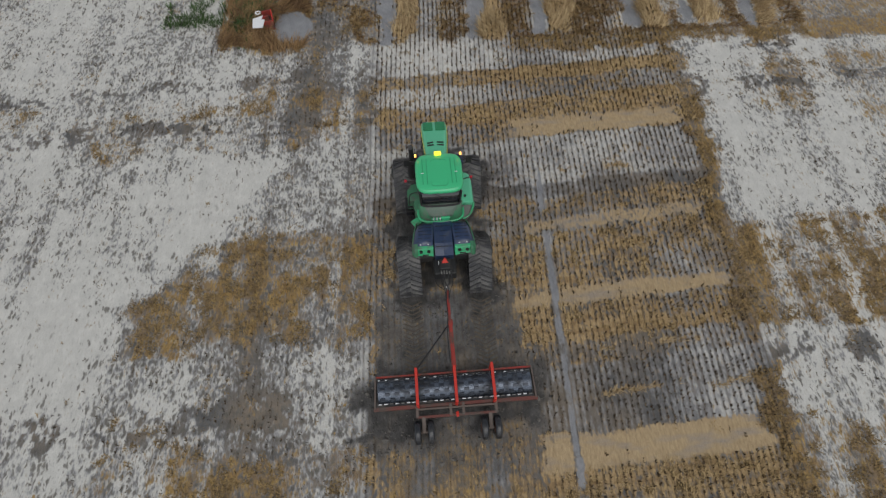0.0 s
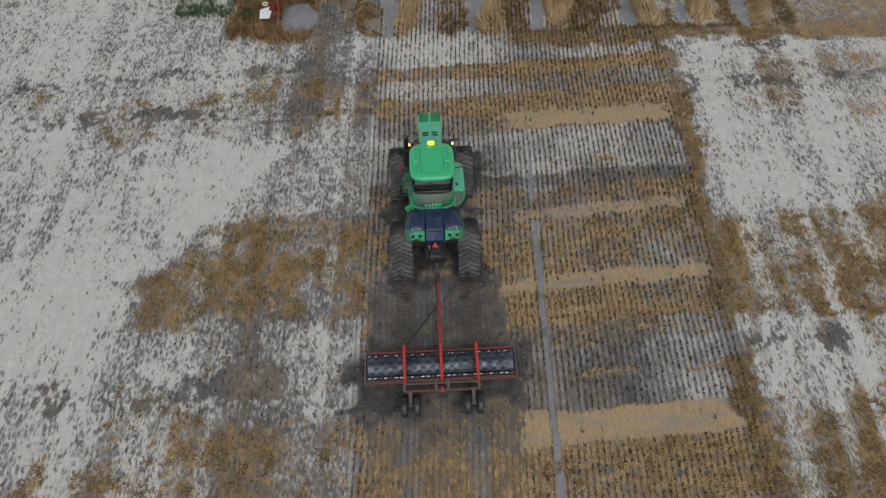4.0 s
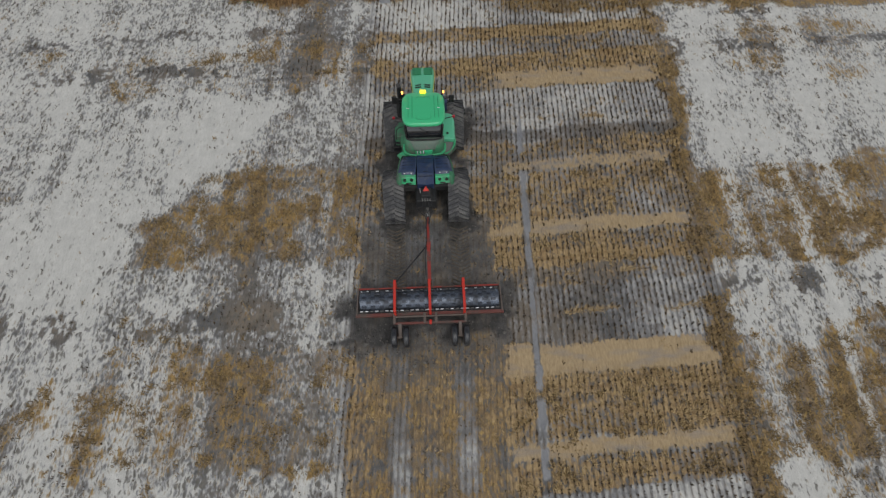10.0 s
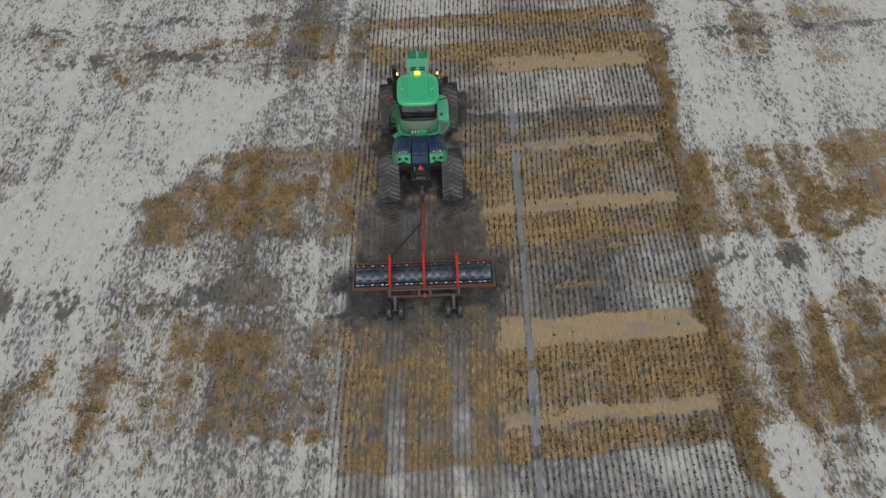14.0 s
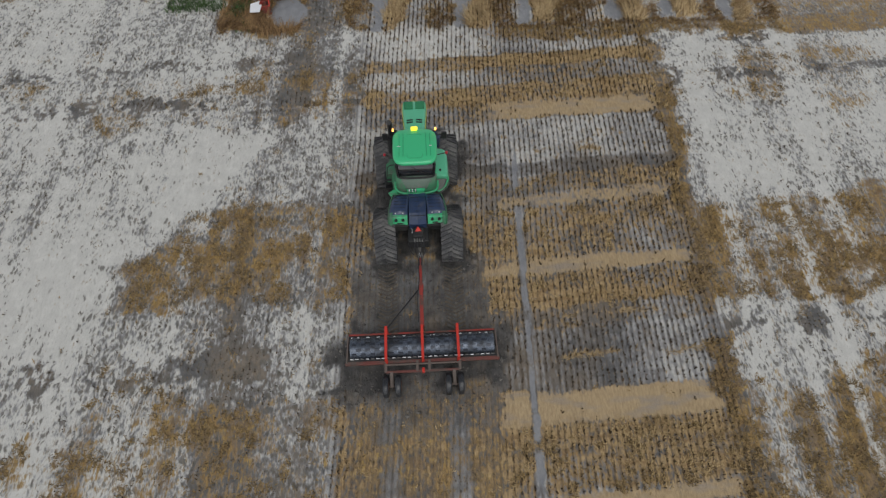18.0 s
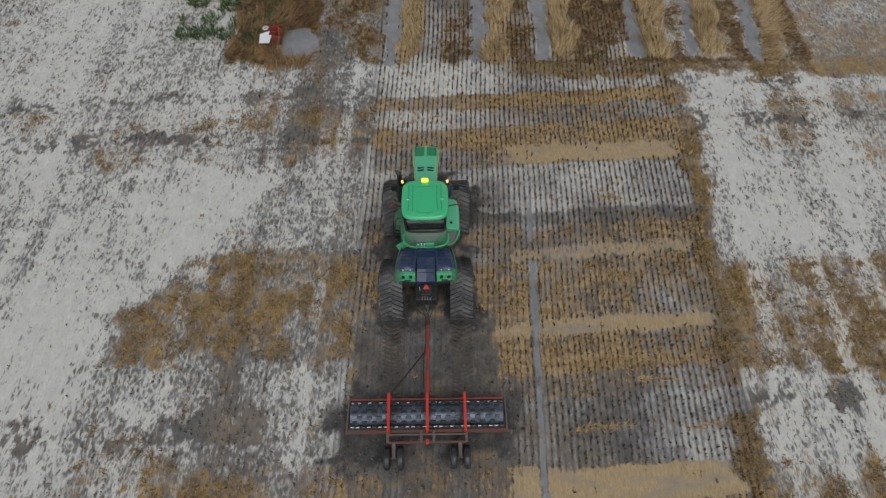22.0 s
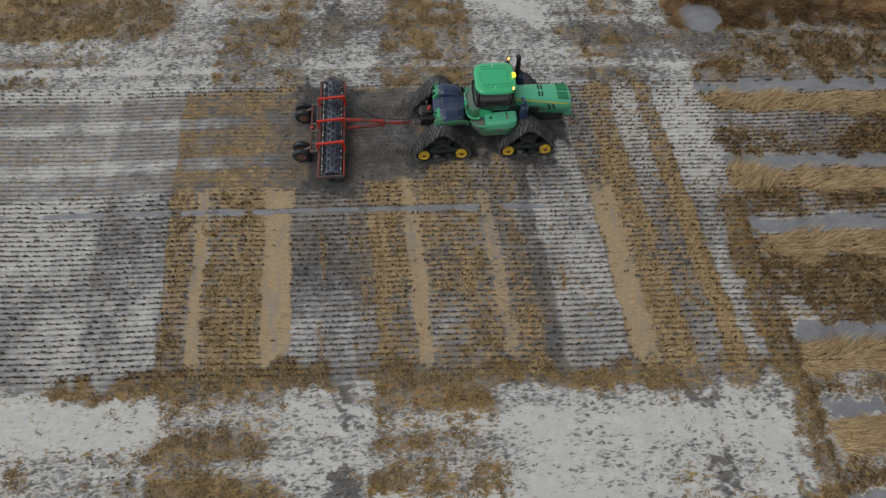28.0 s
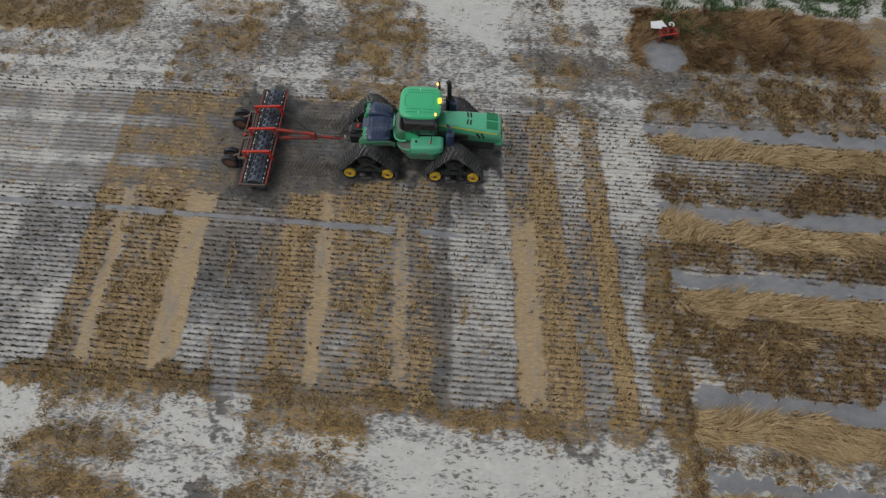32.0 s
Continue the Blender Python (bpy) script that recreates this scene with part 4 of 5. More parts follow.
for k in range(6):
    part("grille_bar", box(B(), (0, 3.885, 1.57 + 0.075 * k), (0.78, 0.02, 0.022), 0.006), CHASSIS, grille)
bm = B()
box(bm, (0, 3.79, 1.36), (0.98, 0.34, 0.28), 0.06)
bumper = part("front_bumper", bm, GREEN, tractor)
part("bumper_strip", box(B(), (0, 3.965, 1.42), (0.7, 0.012, 0.04), 0.004), STRIPE, bumper)
part("hood_badge", box(B(), (0, 3.885, 2.03), (0.12, 0.02, 0.08), 0.02), STRIPE, hood, "small yellow badge")

# cab: dark glass between pillars, on a green base
bm = B()
loft(bm, [[(x, y + 0.31, 1.72) for x, y in rounded(0.70, 0.72, 0.14)], [(x, y + 0.31, 2.3) for x, y in rounded(0.77, 0.75, 0.16)], [(x, y + 0.31, 3.14) for x, y in rounded(0.79, 0.77, 0.16)]])
cab = part("cab", bm, GLASS, tractor, "cab with dark tinted glass", smooth=True)
for sx in (-1, 1):
    for y0, y1 in ((-0.42, -0.45), (1.02, 1.06)):
        part("pillar", bar(B(), (sx * 0.70, y0, 1.72), (sx * 0.775, y1, 3.16), 0.07, 0.07), BLACK, cab)
    part("door_handle", box(B(), (sx * 0.80, 0.26, 2.12), (0.03, 0.14, 0.03), 0.008), CHASSIS, cab)
part("wiper", bar(B(), (-0.2, -0.47, 3.02), (0.28, -0.47, 2.6), 0.02, 0.02), BLACK, cab)
bm = B()
box(bm, (0, -0.455, 2.55), (1.2, 0.03, 0.035), 0.01)
part("rear_window_bar", bm, BLACK, cab)
bm = B()
roof_rings = []
for k, z in ((0.955, 3.17), (1.0, 3.20), (1.0, 3.26), (0.97, 3.315), (0.89, 3.355), (0.5, 3.38), (0.12, 3.382)):
    ring = []
    for q in range(40):
        a = 2 * math.pi * q / 40
        c, d = math.cos(a), math.sin(a)
        ring.append((0.885 * k * math.copysign(abs(c) ** 0.44, c), 0.32 + 0.885 * k * math.copysign(abs(d) ** (0.44 if d > 0 else 0.5), d), z))
    roof_rings.append(ring)
loft(bm, roof_rings)
roof = part("roof", bm, GREEN, tractor, "rounded bright green cab roof", smooth=True)
bm = B()
loop = [(x, y + 0.27, 3.376 - 0.02 * abs(x)) for x, y in rounded(0.30, 0.60, 0.12)]
tube(bm, loop + [loop[0]], 0.011, 6)
part("roof_seam", bm, GREEN_SEAM, roof)
for x in (-0.62, -0.46, 0.46, 0.62):
    part("roof_rib", bar(B(), (x, -0.24, 3.38 - 0.075 * max(0, abs(x) - 0.44)), (x * 0.98, 0.92, 3.38 - 0.075 * max(0, abs(x) - 0.44)), 0.026, 0.022, 0.006), GREEN_SEAM, roof)
part("rear_visor", box(B(), (0, -0.475, 3.19), (1.35, 0.05, 0.09), 0.02), BLACK, roof)
for sx in (-1, 1):
    part("roof_mark", box(B(), (sx * 0.63, 0.27, 3.375), (0.11, 0.022, 0.012), 0.004), WHITE, roof, "small white reflective mark")
    for y in (-0.46, 1.1):
        part("work_lamp", box(B(), (sx * 0.56, y, 3.22), (0.2, 0.06, 0.08), 0.02), LENS_GLINT, roof)
part("beacon_foot", box(B(), (0, 1.12, 3.33), (0.22, 0.14, 0.06), 0.02), BLACK, roof)
bm = box(B(), (0, 1.13, 3.41), (0.27, 0.16, 0.12), 0.045)
part("beacon", bm, BEACON, roof, "lit yellow box-shaped warning beacon")
for sx in (-1, 1):
    arm = part("lamp_arm", bar(bar(B(), (sx * 0.6, 1.04, 3.24), (sx * 0.86, 1.04, 3.36), 0.04, 0.04), (sx * 0.86, 1.04, 3.35), (sx * 0.86, 1.04, 3.47), 0.04, 0.04), BLACK, tractor)
    part("hazard_lamp", rod(B(), (sx * 0.85, 1.0, 3.46), (sx * 0.85, 1.0, 3.56), 0.042, 14, 0.038), AMBER, arm, "lit amber hazard lamp")
    arm = part("mirror_arm", tube(B(), [(sx * 0.75, 1.08, 3.0), (sx * 1.15, 1.1, 3.05), (sx * 1.22, 1.08, 3.05)], 0.022), BLACK, tractor)
    part("mirror", box(B(), (sx * 1.2, 1.05, 3.05), (0.22, 0.07, 0.4), 0.03), BLACK, arm)
    stalk = part("marker_stalk", bar(B(), (sx * 0.82, 0.82, 2.05), (sx * 1.28, 0.82, 2.2), 0.035, 0.035), BLACK, tractor)
    part("marker_lamp", box(B(), (sx * 1.29, 0.8, 2.22), (0.11, 0.05, 0.14), 0.02), REDLAMP, stalk, "red side marker lamp")

# platforms and tanks beside the cab
bm = B()
loft(bm, [[(0.72, y, 1.5), (x2, y, 1.5), (x2, y, z - 0.16), (x2 - 0.03, y, z - 0.07), (x2 - 0.10, y, z - 0.025), (0.74, y, z + 0.05), (0.72, y, z)] for y, x2, z in ((-0.10, 1.27, 1.80), (-0.06, 1.33, 1.86), (0.9, 1.33, 1.93), (1.2, 1.27, 1.93), (1.3, 1.2, 1.88), (1.34, 1.1, 1.8))])
tank = part("fuel_tank", bm, GREEN_SKYLIT, tractor, "green fuel tank beside the cab")
bm = B()
loft(bm, [[(0.66, y, 0.95), (x2 - 0.12, y, 0.95), (x2 + 0.02, y, 1.15), (x2 + 0.02, y, 1.47), (x2 - 0.05, y, 1.56), (0.66, y, 1.56)] for y, x2 in ((-0.42, 1.0), (-0.3, 1.22), (-0.1, 1.35), (0.9, 1.35), (1.2, 1.22), (1.36, 1.0))])
part("tank_skirt", bm, GREEN_MUDDY, tank, "mud-splashed lower tank side")
bm = B()
loft(bm, [[(0.66, y, 1.3), (x2, y, 1.3), (x2, y, z - 0.05), (x2 - 0.04, y, z), (0.66, y, z + 0.02)] for y, x2, z in ((-0.66, 0.92, 1.56), (-0.5, 1.14, 1.6), (-0.11, 1.26, 1.63))])
part("tank_step", bm, GREY_DECK, tank, "worn grey step with grit")
part("step_rim", tube(B(), [(0.86, -0.70, 1.58), (1.0, -0.66, 1.6), (1.18, -0.52, 1.62), (1.30, -0.2, 1.66), (1.33, -0.06, 1.74)], 0.035, 8), GREEN_WORN, tank, "green rim of the step")
bm = B()
loft(bm, [[(x, -0.42, 1.72), (x, 0.36, 1.72), (x, 0.33, 1.9), (x, 0.1, 2.08), (x, -0.16, 2.2), (x, -0.44, 2.26)] for x in (0.74, 0.815)])
part("door_panel", bm, GREEN, cab, "green lower door panel")
part("fuel_cap", rod(B(), (1.0, 0.15, 1.84), (1.0, 0.15, 1.93), 0.05), BLACK, tank)
bm = B()
loft(bm, [[(-0.66, y, 1.2), (-x2, y, 1.2), (-x2, y, z), (-0.66, y, z + 0.08)] for y, x2, z in ((-0.5, 0.86, 1.62), (-0.3, 1.0, 1.7), (0.12, 1.02, 1.78), (0.15, 1.26, 1.78), (0.62, 1.26, 1.80), (0.9, 1.1, 1.8))])
plat = part("entry_platform", bm, GREEN_MUDDY, tractor, "muddy green entry platform")
for k in range(3):
    part("ladder_step", box(B(), (-1.22, 0.3, 0.85 + 0.28 * k), (0.3, 0.5, 0.04), 0.012), BLACK, plat)
part("hand_rail", tube(B(), [(-1.2, -0.02, 1.75), (-1.18, -0.02, 2.5), (-0.86, -0.1, 2.7)], 0.018), BLACK, plat)
bm = B()
rings = []
for q, z in ((0.30, 2.34), (0.62, 2.22), (0.86, 2.02), (1.0, 1.78), (0.98, 1.60)):
    arc = [(0.84 * math.copysign(abs(math.cos(a)) ** 0.6, math.cos(a)), -0.40 - 0.46 * q * abs(math.sin(a)) ** 0.6, z) for a in np.linspace(math.pi, 2 * math.pi, 17)]
    rings.append(arc + [(0.84, -0.34, z), (-0.84, -0.34, z)])
loft(bm, rings)
deck = part("rear_deck", bm, GREEN_MUDDY, tractor, "muddy green rounded panel below the rear window", smooth=True)
bm = B()
rings = []
for q, w, z in ((0.32, 0.66, 2.36), (0.64, 0.64, 2.24), (0.88, 0.58, 2.05), (0.97, 0.52, 1.96)):
    arc = [(w * math.copysign(abs(math.cos(a)) ** 0.5, math.cos(a)), -0.41 - 0.46 * q * abs(math.sin(a)) ** 0.5, z) for a in np.linspace(math.pi, 2 * math.pi, 15)]
    rings.append(arc + [(w, -0.36, z), (-w, -0.36, z)])
loft(bm, rings)
part("shelf", bm, SHELF, deck, "grimy grey-green shelf", smooth=True)
rim = [(0.87 * math.copysign(abs(math.cos(a)) ** 0.6, math.cos(a)), -0.40 - 0.48 * abs(math.sin(a)) ** 0.6, 1.74) for a in np.linspace(math.pi, 2 * math.pi, 21)]
part("deck_edge", tube(B(), [(-0.86, -0.30, 1.80)] + rim + [(0.86, -0.30, 1.80)], 0.055, 8), GREEN_WORN, deck, "green rounded deck edge")
arc = [(0.74 * math.copysign(abs(math.cos(a)) ** 0.5, math.cos(a)), -0.475 - 0.10 * abs(math.sin(a)), 2.42 - 0.03 * abs(math.sin(a))) for a in np.linspace(math.pi, 2 * math.pi, 15)]
part("window_sill", tube(B(), arc, 0.035, 8), BLACK, deck, "curved black sill of the rear window")
part("deck_wing", box(B(), (-0.95, -0.70, 1.55), (0.4, 0.3, 0.1), 0.03, Matrix.Rotation(radians(35), 4, "Z")), GREEN_WORN, deck)

# exhaust and air intake at the front corners of the cab
bm = rod(B(), (-1.0, 1.52, 1.6), (-1.0, 1.52, 2.55), 0.18, 20)
can = part("exhaust_can", bm, CHASSIS, tractor, smooth=False)
bm = rod(B(), (-1.0, 1.5, 2.5), (-1.0, 1.5, 3.3), 0.10, 16)
tube(bm, [(-1.0, 1.5, 3.25), (-1.0, 1.5, 3.4), (-1.02, 1.42, 3.5)], 0.10, 12)
part("exhaust_stack", bm, BLACK, can, "dark curved exhaust stack")
part("filter_can", rod(rod(B(), (-0.78, 1.7, 1.9), (-0.78, 1.7, 2.5), 0.15, 18), (-0.78, 1.7, 2.5), (-0.78, 1.7, 2.6), 0.15, 18, 0.08), NAVY, can, "dark blue filter can")
part("elbow", tube(B(), [(-0.98, 1.5, 2.6), (-0.92, 1.62, 2.75), (-0.78, 1.7, 2.62)], 0.06, 10), BLACK, can)
part("stack_guard", bar(B(), (-0.86, 1.56, 2.5), (-0.86, 1.56, 3.2), 0.02, 0.05), BLACK, can)
bm = rod(B(), (0.86, 1.62, 1.75), (0.86, 1.62, 2.35), 0.19, 20)
rod(bm, (0.86, 1.62, 2.35), (0.86, 1.62, 2.45), 0.19, 20, 0.1)
intake = part("air_cleaner", bm, NAVY, tractor, "dark blue-grey air cleaner drum")
part("intake_elbow", tube(B(), [(0.86, 1.62, 2.4), (0.84, 1.62, 2.65), (0.62, 1.5, 2.62)], 0.07, 10), NAVY, intake)
part("front_mount", box(B(), (0, 1.58, 1.62), (1.9, 0.35, 0.12), 0.03), CHASSIS, tractor)

# rear body: two dark rounded covers, a valley between them, green lamp panels
for sx in (-1, 1):
    bm = B()
    rings = []
    for y, xi, xo, z in ((-1.02, 0.33, 0.88, 1.90), (-1.1, 0.33, 0.95, 1.98), (-1.35, 0.35, 1.04, 2.05), (-1.8, 0.385, 1.12, 2.06), (-2.08, 0.40, 1.15, 2.05)):
        rings.append([(sx * xi, y, 1.45), (sx * xi, y, z - 0.06), (sx * (xi + 0.06), y, z), (sx * (xi + xo) / 2, y, z + 0.025), (sx * (xo - 0.1), y, z), (sx * xo, y, z - 0.1), (sx * xo, y, 1.62)])
    loft(bm, rings)
    fender = part("rear_cover", bm, NAVY, tractor, "wet dark blue rear cover", smooth=True)
    for k in range(6):
        part("cover_fold", box(B(), (sx * (0.66 + 0.012 * k), -1.14 - 0.155 * k, 2.012 + 0.058 * math.sin((k + 0.6) * 0.42)), (0.50, 0.022, 0.03), 0.006), SEAM, fender)
    bm = B()
    loft(bm, [[(sx * 0.40, -2.075, 2.03), (sx * 1.05, -2.075, 2.05), (sx * 1.16, -2.06, 1.93), (sx * 1.17, -2.06, 1.72), (sx * 0.40, -2.075, 1.66)], [(sx * 0.40, -2.17, 2.02), (sx * 1.03, -2.17, 2.04), (sx * 1.14, -2.15, 1.93), (sx * 1.15, -2.2, 1.72), (sx * 0.40, -2.30, 1.66)], [(sx * 0.41, -2.20, 1.98), (sx * 1.02, -2.20, 2.0), (sx * 1.10, -2.18, 1.92), (sx * 1.10, -2.30, 1.74), (sx * 0.41, -2.34, 1.69)]])
    panel = part("lamp_panel", bm, GREEN_WORN, fender, "green rear lamp panel splashed with mud")
    part("panel_corner", loft(B(), [[(sx * 0.98, y, z0), (sx * 1.10, y + 0.02, z0 - 0.05), (sx * 1.19, y + 0.06, z0 - 0.2), (sx * 1.20, y + 0.06, 1.66), (sx * 1.06, y, 1.66)] for y, z0 in ((-2.0, 2.10), (-2.19, 2.08), (-2.30, 2.0), (-2.38, 1.84))]), GREEN_MUDDY, panel, "muddy rounded corner")
    for x in (0.58, 0.86):
        part("tail_lamp", rod(B(), (sx * x, -2.20, 1.90), (sx * x, -2.285, 1.915), 0.062, 16), BLACK, panel, "round dark tail lamp")
        part("reflector", box(B(), (sx * x, -2.04, 2.09), (0.045, 0.035, 0.03), 0.01), WHITE, panel, "small white reflector")
    part("lamp_slot", box(B(), (sx * 0.70, -2.31, 1.755), (0.24, 0.05, 0.05), 0.015), BLACK, panel)
    bm = B()
    loft(bm, [[(sx * (xo + 0.005), y, z - 0.05), (sx * (xo + 0.05), y, z - 0.09), (sx * (xo + 0.06), y, z - 0.3), (sx * (xo + 0.0), y, z - 0.3)] for y, xo, z in ((-2.1, 1.15, 2.0), (-1.7, 1.11, 2.0), (-1.3, 1.04, 1.97), (-1.0, 0.97, 1.88), (-0.8, 0.93, 1.72))])
    part("cover_edge", bm, GREEN_MUDDY, fender, "muddy green cover edge")
bm = B()
loft(bm, [[(-0.345, y, 1.4), (-0.345, y, z), (0, y, z - 0.05), (0.345, y, z), (0.345, y, 1.4)] for y, z in ((-0.95, 1.86), (-1.4, 1.92), (-1.9, 1.9), (-2.35, 1.74))])
valley = part("middle_cover", bm, NAVY, tractor, "dark middle cover with seams")
for k in range(5):
    part("cover_seam", box(B(), (0, -1.15 - 0.22 * k, 1.872 - 0.012 * max(0, k - 2)), (0.6, 0.022, 0.02), 0.006), SEAM, valley)
bm = box(B(), (0.16, -0.88, 2.04), (0.34, 0.07, 0.07), 0.015)
box(bm, (0.16, -0.88, 1.94), (0.3, 0.05, 0.16), 0.01)
part("hose_bracket", bm, GREEN, tractor)
for k in range(6):
    part("coupler", rod(B(), (-0.36 + 0.062 * k, -0.9, 1.92), (-0.36 + 0.062 * k, -0.9, 2.07), 0.022, 8), WHITE if k % 2 else GREEN, tractor)

# hitch
bm = box(B(), (0, -2.62, 1.28), (0.42, 0.44, 0.62), 0.04)
box(bm, (0.16, -2.78, 1.34), (0.22, 0.26, 0.3), 0.03)
box(bm, (-0.14, -2.8, 1.12), (0.18, 0.2, 0.3), 0.03)
valves = part("valve_block", bm, CHASSIS, tractor, "grimy hydraulic valve block")
for k in range(4):
    part("valve", rod(B(), (-0.15 + 0.1 * k, -2.8, 1.42), (-0.15 + 0.1 * k, -2.98, 1.45), 0.032, 10), GREY_DECK, valves)
bm = B()
loft(bm, [[(-0.18, y, z), (0.18, y, z), (0.0, y + 0.20, z + 0.24)] for y, z in ((-2.66, 1.52), (-2.63, 1.49))])
part("slow_sign", bm, RED, valves, "bright red triangular plate")
part("lever", bar(B(), (-0.24, -2.6, 1.45), (-0.24, -2.64, 1.85), 0.02, 0.02), WHITE, valves, "white lever")
bm = bar(B(), (0.02, -2.2, 0.72), (0.03, -3.3, 0.66), 0.16, 0.1)
box(bm, (0.03, -3.22, 0.70), (0.2, 0.2, 0.18), 0.03)
drawbar = part("drawbar", bm, GREY_DECK, tractor, "grey worn drawbar")
part("hitch_pin", rod(B(), (0.03, -3.26, 0.5), (0.03, -3.26, 0.92), 0.035), WHITE, drawbar)
for k, (x0, x1) in enumerate(((-0.12, -0.06), (-0.04, 0.1), (0.08, -0.02), (0.17, 0.14))):
    part("hydraulic_hose", tube(B(), [(x0, -2.95, 1.44), (x0 * 1.6, -3.25, 1.35 - 0.05 * k), (x1, -3.4, 0.95), (x1 * 0.6, -3.75, 0.86)], 0.016), BLACK, tractor)
part("left_hose_loop", tube(B(), [(-0.2, -2.7, 1.2), (-0.42, -2.9, 1.05), (-0.36, -3.15, 0.9), (-0.1, -3.35, 0.85)], 0.018), BLACK, tractor)

# ---- the towed roller ----
roller = tagged(new("land_roller"), "red-framed wet cleated steel land roller towed behind the tractor", "roller")
bm = B()
bar(bm, (0.03, -3.34, 0.70), (0.03, -4.9, 0.80), 0.1, 0.12)
tongue = part("drawbar_tongue", bm, RED_MUDDY, roller, "faded red tongue")
part("tongue_ring", box(B(), (0.03, -3.36, 0.70), (0.17, 0.22, 0.08), 0.03), GREY_DECK, tongue)
part("upper_beam", bar(B(), (0.03, -4.7, 0.93), (0.03, -6.46, 1.14), 0.13, 0.12), RED_MUDDY, roller, "weathered red upper beam")
part("lower_beam", bar(B(), (0.03, -4.7, 0.66), (0.03, -6.44, 0.56), 0.13, 0.12), RED_MUDDY, roller)
part("beam_joint", box(B(), (0.03, -4.72, 0.80), (0.18, 0.22, 0.40), 0.03), RED_MUDDY, roller)
part("tongue_plate", box(B(), (0.03, -6.40, 0.88), (0.18, 0.05, 0.5), 0.02), RED_MUDDY, roller)
part("front_beam", bar(B(), (-2.78, -6.50, 0.60), (2.78, -6.50, 0.60), 0.07, 0.09), RED_MUDDY, roller, "weathered red front beam")
part("rear_beam", bar(B(), (-2.82, -7.62, 0.62), (2.82, -7.62, 0.62), 0.12, 0.14), BROWN_RED, roller, "mud-stained rear beam")
for sx in (-1, 1):
    bm = bar(B(), (sx * 2.78, -6.5, 0.6), (sx * 2.8, -7.62, 0.62), 0.06, 0.18)
    end = part("end_plate", bm, BROWN_STEEL, roller)
    part("bearing", rod(B(), (sx * 2.66, -7.0, 0.47), (sx * 2.86, -7.0, 0.47), 0.11, 18), BLACK, end)
    part("end_cap", box(B(), (sx * 2.80, -7.62, 0.62), (0.1, 0.13, 0.15), 0.02), BROWN_RED, end)
for x in (-1.32, 0.02, 1.33):
    bm = bar(B(), (x, -6.46, 0.56), (x, -6.46, 1.22), 0.10, 0.10)
    bar(bm, (x, -6.42, 1.20), (x, -7.66, 1.10), 0.10, 0.10)
    bar(bm, (x, -7.64, 1.13), (x, -7.64, 0.60), 0.10, 0.10)
    arch = part("arch", bm, RED, roller, "bright red arch over the drum")
    part("gusset", box(B(), (x, -6.56, 1.10), (0.05, 0.2, 0.16), 0.015), RED, arch)
# drum with staggered cleats
bm = B()
ring_x = [-2.7, -2.68, -1.33, -1.3, -1.27, -0.02, 0.02, 1.27, 1.3, 1.33, 2.68, 2.7]
ring_r = [0.38, 0.405, 0.405, 0.39, 0.405, 0.405, 0.405, 0.405, 0.39, 0.405, 0.405, 0.38]
loft(bm, [[(x, -7.0 + r * math.cos(a), 0.47 + r * math.sin(a)) for a in np.linspace(0, 2 * math.pi, 48, endpoint=False)] for x, r in zip(ring_x, ring_r)])
drum = part("drum", bm, STEEL, roller, "wet grey steel drum")
CLEATS = bpy.data.meshes.new("cleat")
cl = box(B(), (0, 0, 0.012), (0.17, 0.105, 0.05), 0.012)
cl.to_mesh(CLEATS), cl.free()
CLEATS.materials.append(CLEAT)
for j in range(14):
    for i in range(15):
        a = 2 * math.pi * j / 14
        x = -2.53 + 0.345 * i + (0.17 if j % 2 else 0.0)
        if x < 2.62:
            piece("cleat", CLEATS, drum, Matrix.Translation((x, -7.0, 0.47)) @ Matrix.Rotation(a, 4, "X") @ Matrix.Translation((0, 0, 0.41)))
# added dark strips for the shaded gaps by the drum, with pale glints along
for y, z in ((-6.60, 0.66), (-7.50, 0.66)):
    gap_strip = part("gap_shade_strip", bar(B(), (-2.74, y, z), (2.74, y, z), 0.07, 0.05), BLACK, roller)
    for k in range(28):
        part("edge_glint", box(B(), (-2.62 + 0.194 * k, y - 0.03 * (1 if y > -7 else -1), z + 0.02), (0.125, 0.035, 0.03), 0.008), LENS_GLINT if (k * 7) % 5 < 3 else GREY_DECK, gap_strip)
# wheel frame behind
bm = bar(B(), (-1.36, -8.0, 0.66), (1.37, -8.0, 0.66), 0.08, 0.1)
part("transport_beam", bm, BROWN_RED, roller)
for x in (-1.36, 1.37, -0.2, 0.24):
    part("strut", bar(B(), (x, -7.6, 0.68), (x, -8.02, 0.66), 0.1, 0.1), BROWN_STEEL, roller)
part("cross_tube", bar(B(), (-1.36, -7.74, 0.7), (1.37, -7.74, 0.7), 0.06, 0.06), BROWN_STEEL, roller)
part("centre_lug", box(B(), (0.02, -7.98, 0.66), (0.1, 0.18, 0.14), 0.03), RED, roller)


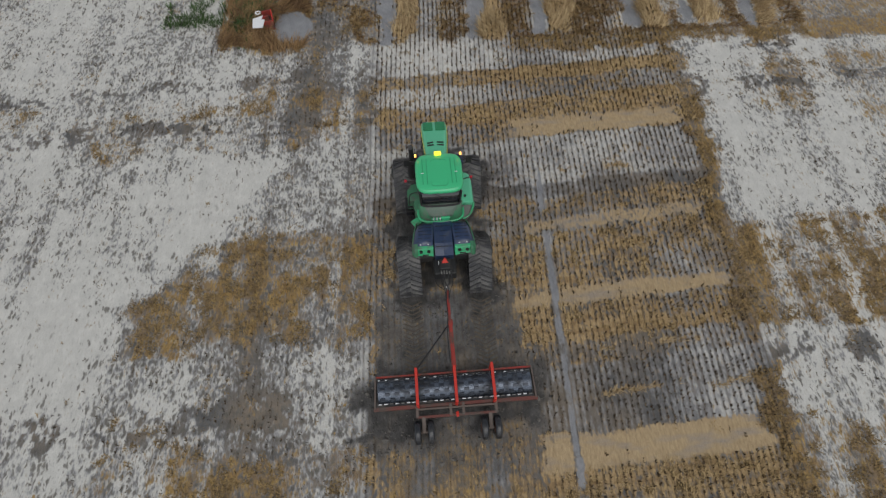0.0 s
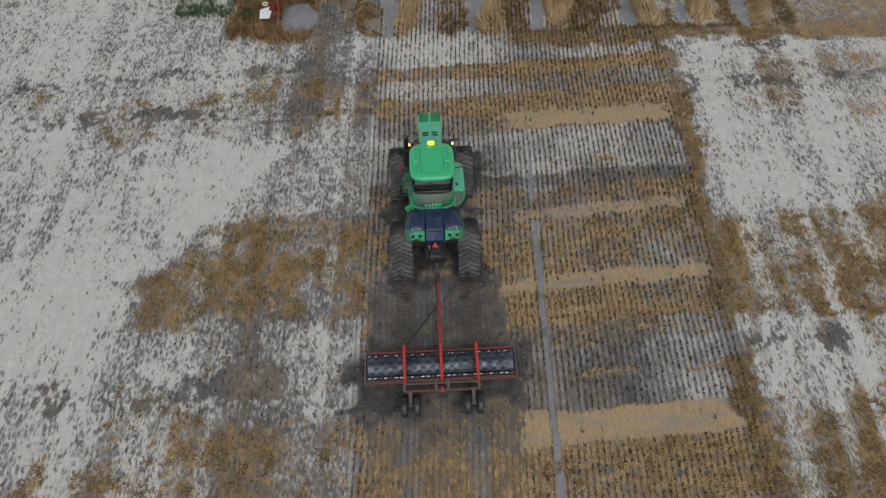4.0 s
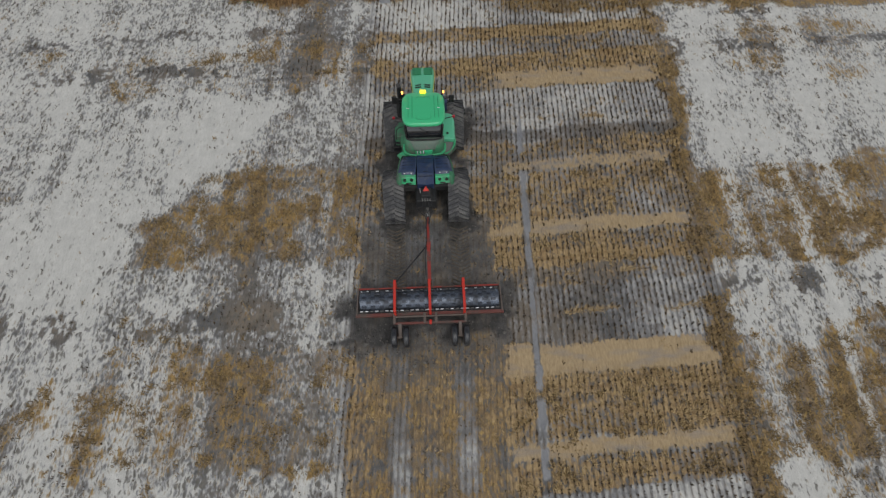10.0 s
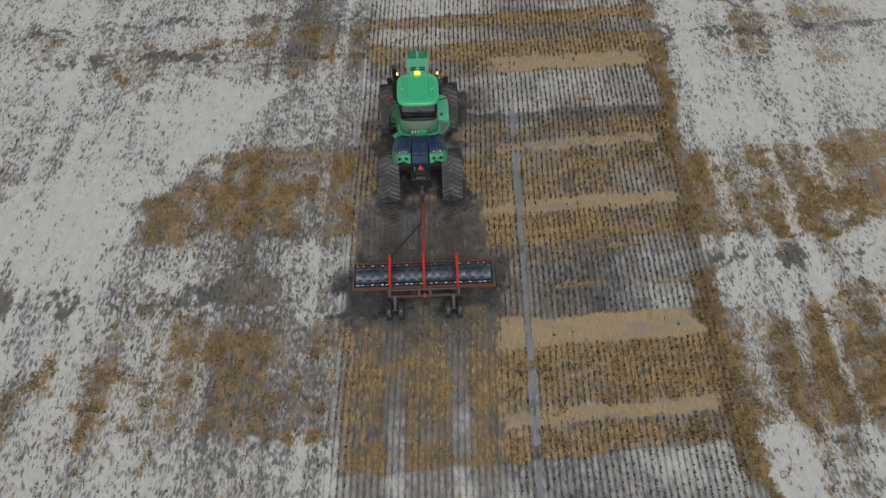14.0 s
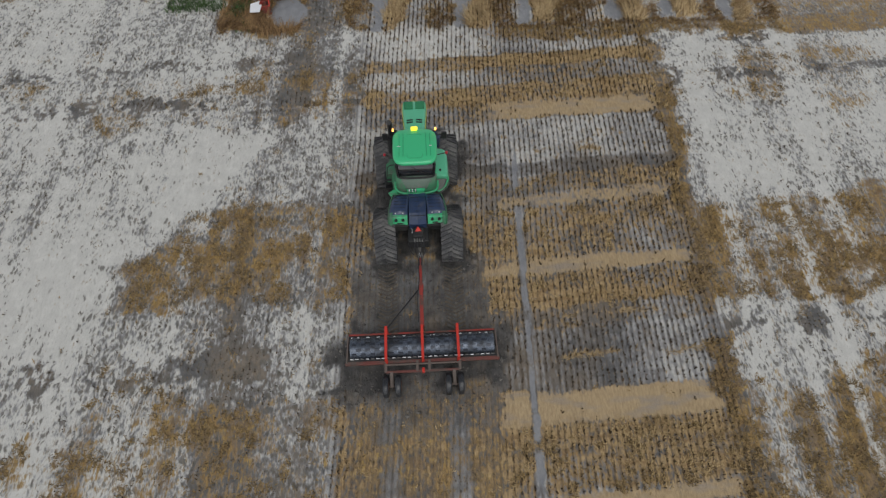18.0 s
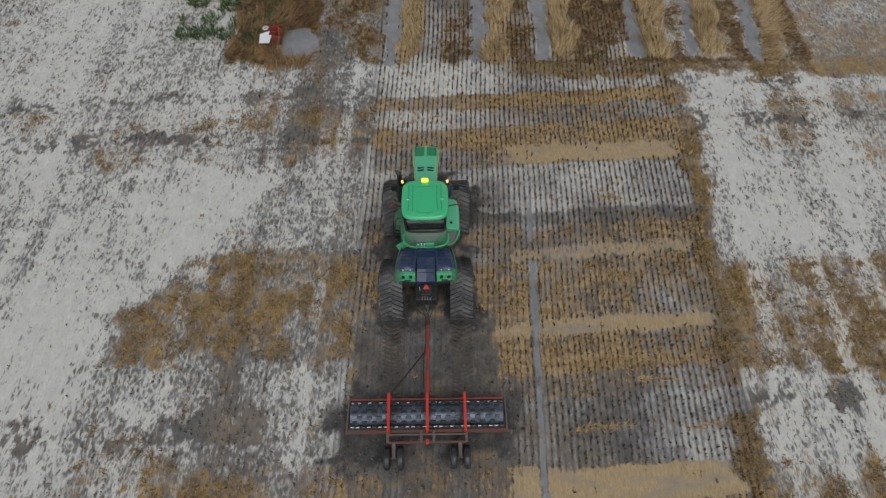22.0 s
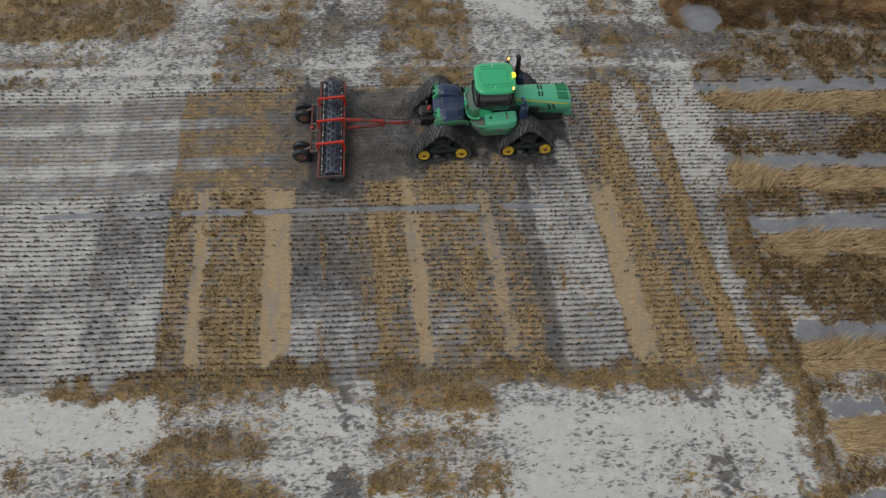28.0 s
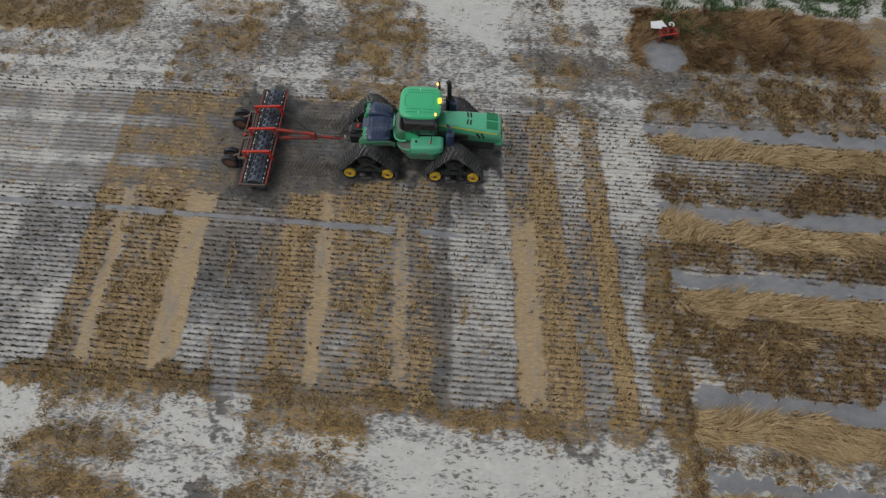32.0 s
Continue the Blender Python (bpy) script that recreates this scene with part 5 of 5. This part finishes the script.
def tyre(cx, cy, r, w, parent):
    bm = B()
    prof = ((0.5, 0.55), (0.5, 0.82), (0.44, 0.95), (0.25, 1.0), (-0.25, 1.0), (-0.44, 0.95), (-0.5, 0.82), (-0.5, 0.55))
    loft(bm, [[(cx + w * k, cy + r * q * math.cos(a), r + r * q * math.sin(a)) for a in np.linspace(0, 2 * math.pi, 32, endpoint=False)] for k, q in prof], caps=False)
    t = part("tyre", bm, TYRE, parent, "muddy black tyre", smooth=True)
    for k in (-0.15, 0.0, 0.15):
        bm = B()
        loft(bm, [[(cx + w * (k + d), cy + r * q * math.cos(a), r + r * q * math.sin(a)) for a in np.linspace(0, 2 * math.pi, 32, endpoint=False)] for d, q in ((-0.045, 0.98), (-0.04, 1.018), (0.04, 1.018), (0.045, 0.98))], caps=False)
        part("tread_rib", bm, TYRE, t)
    bm = B()
    loft(bm, [[(cx + w * k, cy + r * q * math.cos(a), r + r * q * math.sin(a)) for a in np.linspace(0, 2 * math.pi, 24, endpoint=False)] for k, q in ((-0.5, 0.57), (-0.42, 0.5), (-0.34, 0.2), (0.34, 0.2), (0.42, 0.5), (0.5, 0.57))])
    part("rim", bm, RUSTY, t, "rusty steel rim")


for sx in (-1, 1):
    bogie = new("wheel_bogie")
    bogie.parent = roller
    bm = bar(B(), (sx * 1.15, -7.98, 0.66), (sx * 1.15, -8.46, 0.42), 0.13, 0.13)
    rod(bm, (sx * 0.8, -8.46, 0.39), (sx * 1.5, -8.46, 0.39), 0.04)
    part("wheel_arm", bm, BROWN_STEEL, bogie)
    for dx in (-0.23, 0.23):
        tyre(sx * 1.15 + dx, -8.46, 0.40, 0.22, bogie)
part("brace_rod", bar(B(), (-1.32, -6.42, 0.92), (0.0, -4.75, 0.92), 0.05, 0.05), BLACK, roller, "thin dark brace rod")
part("feed_hose", tube(B(), [(-0.05, -3.6, 0.86), (-0.02, -4.4, 0.95), (-0.12, -5.2, 1.1), (-0.1, -6.3, 1.2)], 0.018), BLACK, roller)

# ---- tread prints pressed into the mud behind the tracks ----
for sx in (-1, 1):
    bm = B()
    for k in range(21):
        y = -3.5 - 0.175 * k
        if -7.55 < y < -6.45:
            continue
        for d in (-1, 1):
            box(bm, (sx * 1.35 + d * 0.2, y, -0.004), (0.42, 0.06, 0.03), 0.012, Matrix.Rotation(radians(26) * d, 4, "Z"))
    me = bpy.data.meshes.new("tread_print")
    bm.to_mesh(me), bm.free()
    me.materials.append(PRINT)
    tagged(new("tread_print", me), "chevron tread print pressed into dark wet mud", "track print", kind="stuff")

# ---- drain outlet on the bank ----
outlet = tagged(new("drain_outlet"), "red drain box with a white sheet lid on the bank", "drain box")
outlet.matrix_basis = pose(-8.15, 12.7, 0.10, 0, 0, 12)
bm = B()
box(bm, (0, 0.0, 0.32), (0.55, 0.06, 0.64), 0.01)
box(bm, (0.2, 0.42, 0.32), (0.5, 0.05, 0.64), 0.01, Matrix.Rotation(radians(4), 4, "Z"))
box(bm, (0.2, -0.42, 0.32), (0.5, 0.05, 0.64), 0.01)
box(bm, (-0.02, 0, 0.3), (0.05, 0.86, 0.6), 0.01)
part("box_body", bm, RED_MUDDY, outlet, "faded red steel sides")
bm = B()
loft(bm, [[(-0.62, -0.72, z - 0.02), (-0.12, -0.86, z + 0.01), (0.06, -0.36, z + 0.05), (-0.10, -0.30, z + 0.05), (0.0, -0.06, z + 0.08), (-0.52, -0.16, z + 0.06)] for z in (0.64, 0.665)])
part("white_sheet", bm, WHITE, outlet, "torn white plastic sheet lid")
part("pipe_curl", tube(B(), [(-0.2 + 0.13 * math.cos(a), 0.28 + 0.13 * math.sin(a), 0.66 + 0.01 * a) for a in np.linspace(0.3, 5.6, 12)], 0.035, 8), WHITE, outlet, "curled white plastic pipe")
part("box_lip", bar(B(), (0.44, -0.44, 0.62), (0.44, 0.44, 0.62), 0.06, 0.05), RED, outlet, "brighter red lip")
# a black block added for the shade inside the open box
part("opening_shade", box(B(), (0.16, 0, 0.2), (0.3, 0.7, 0.3), 0.03), BLACK, outlet)
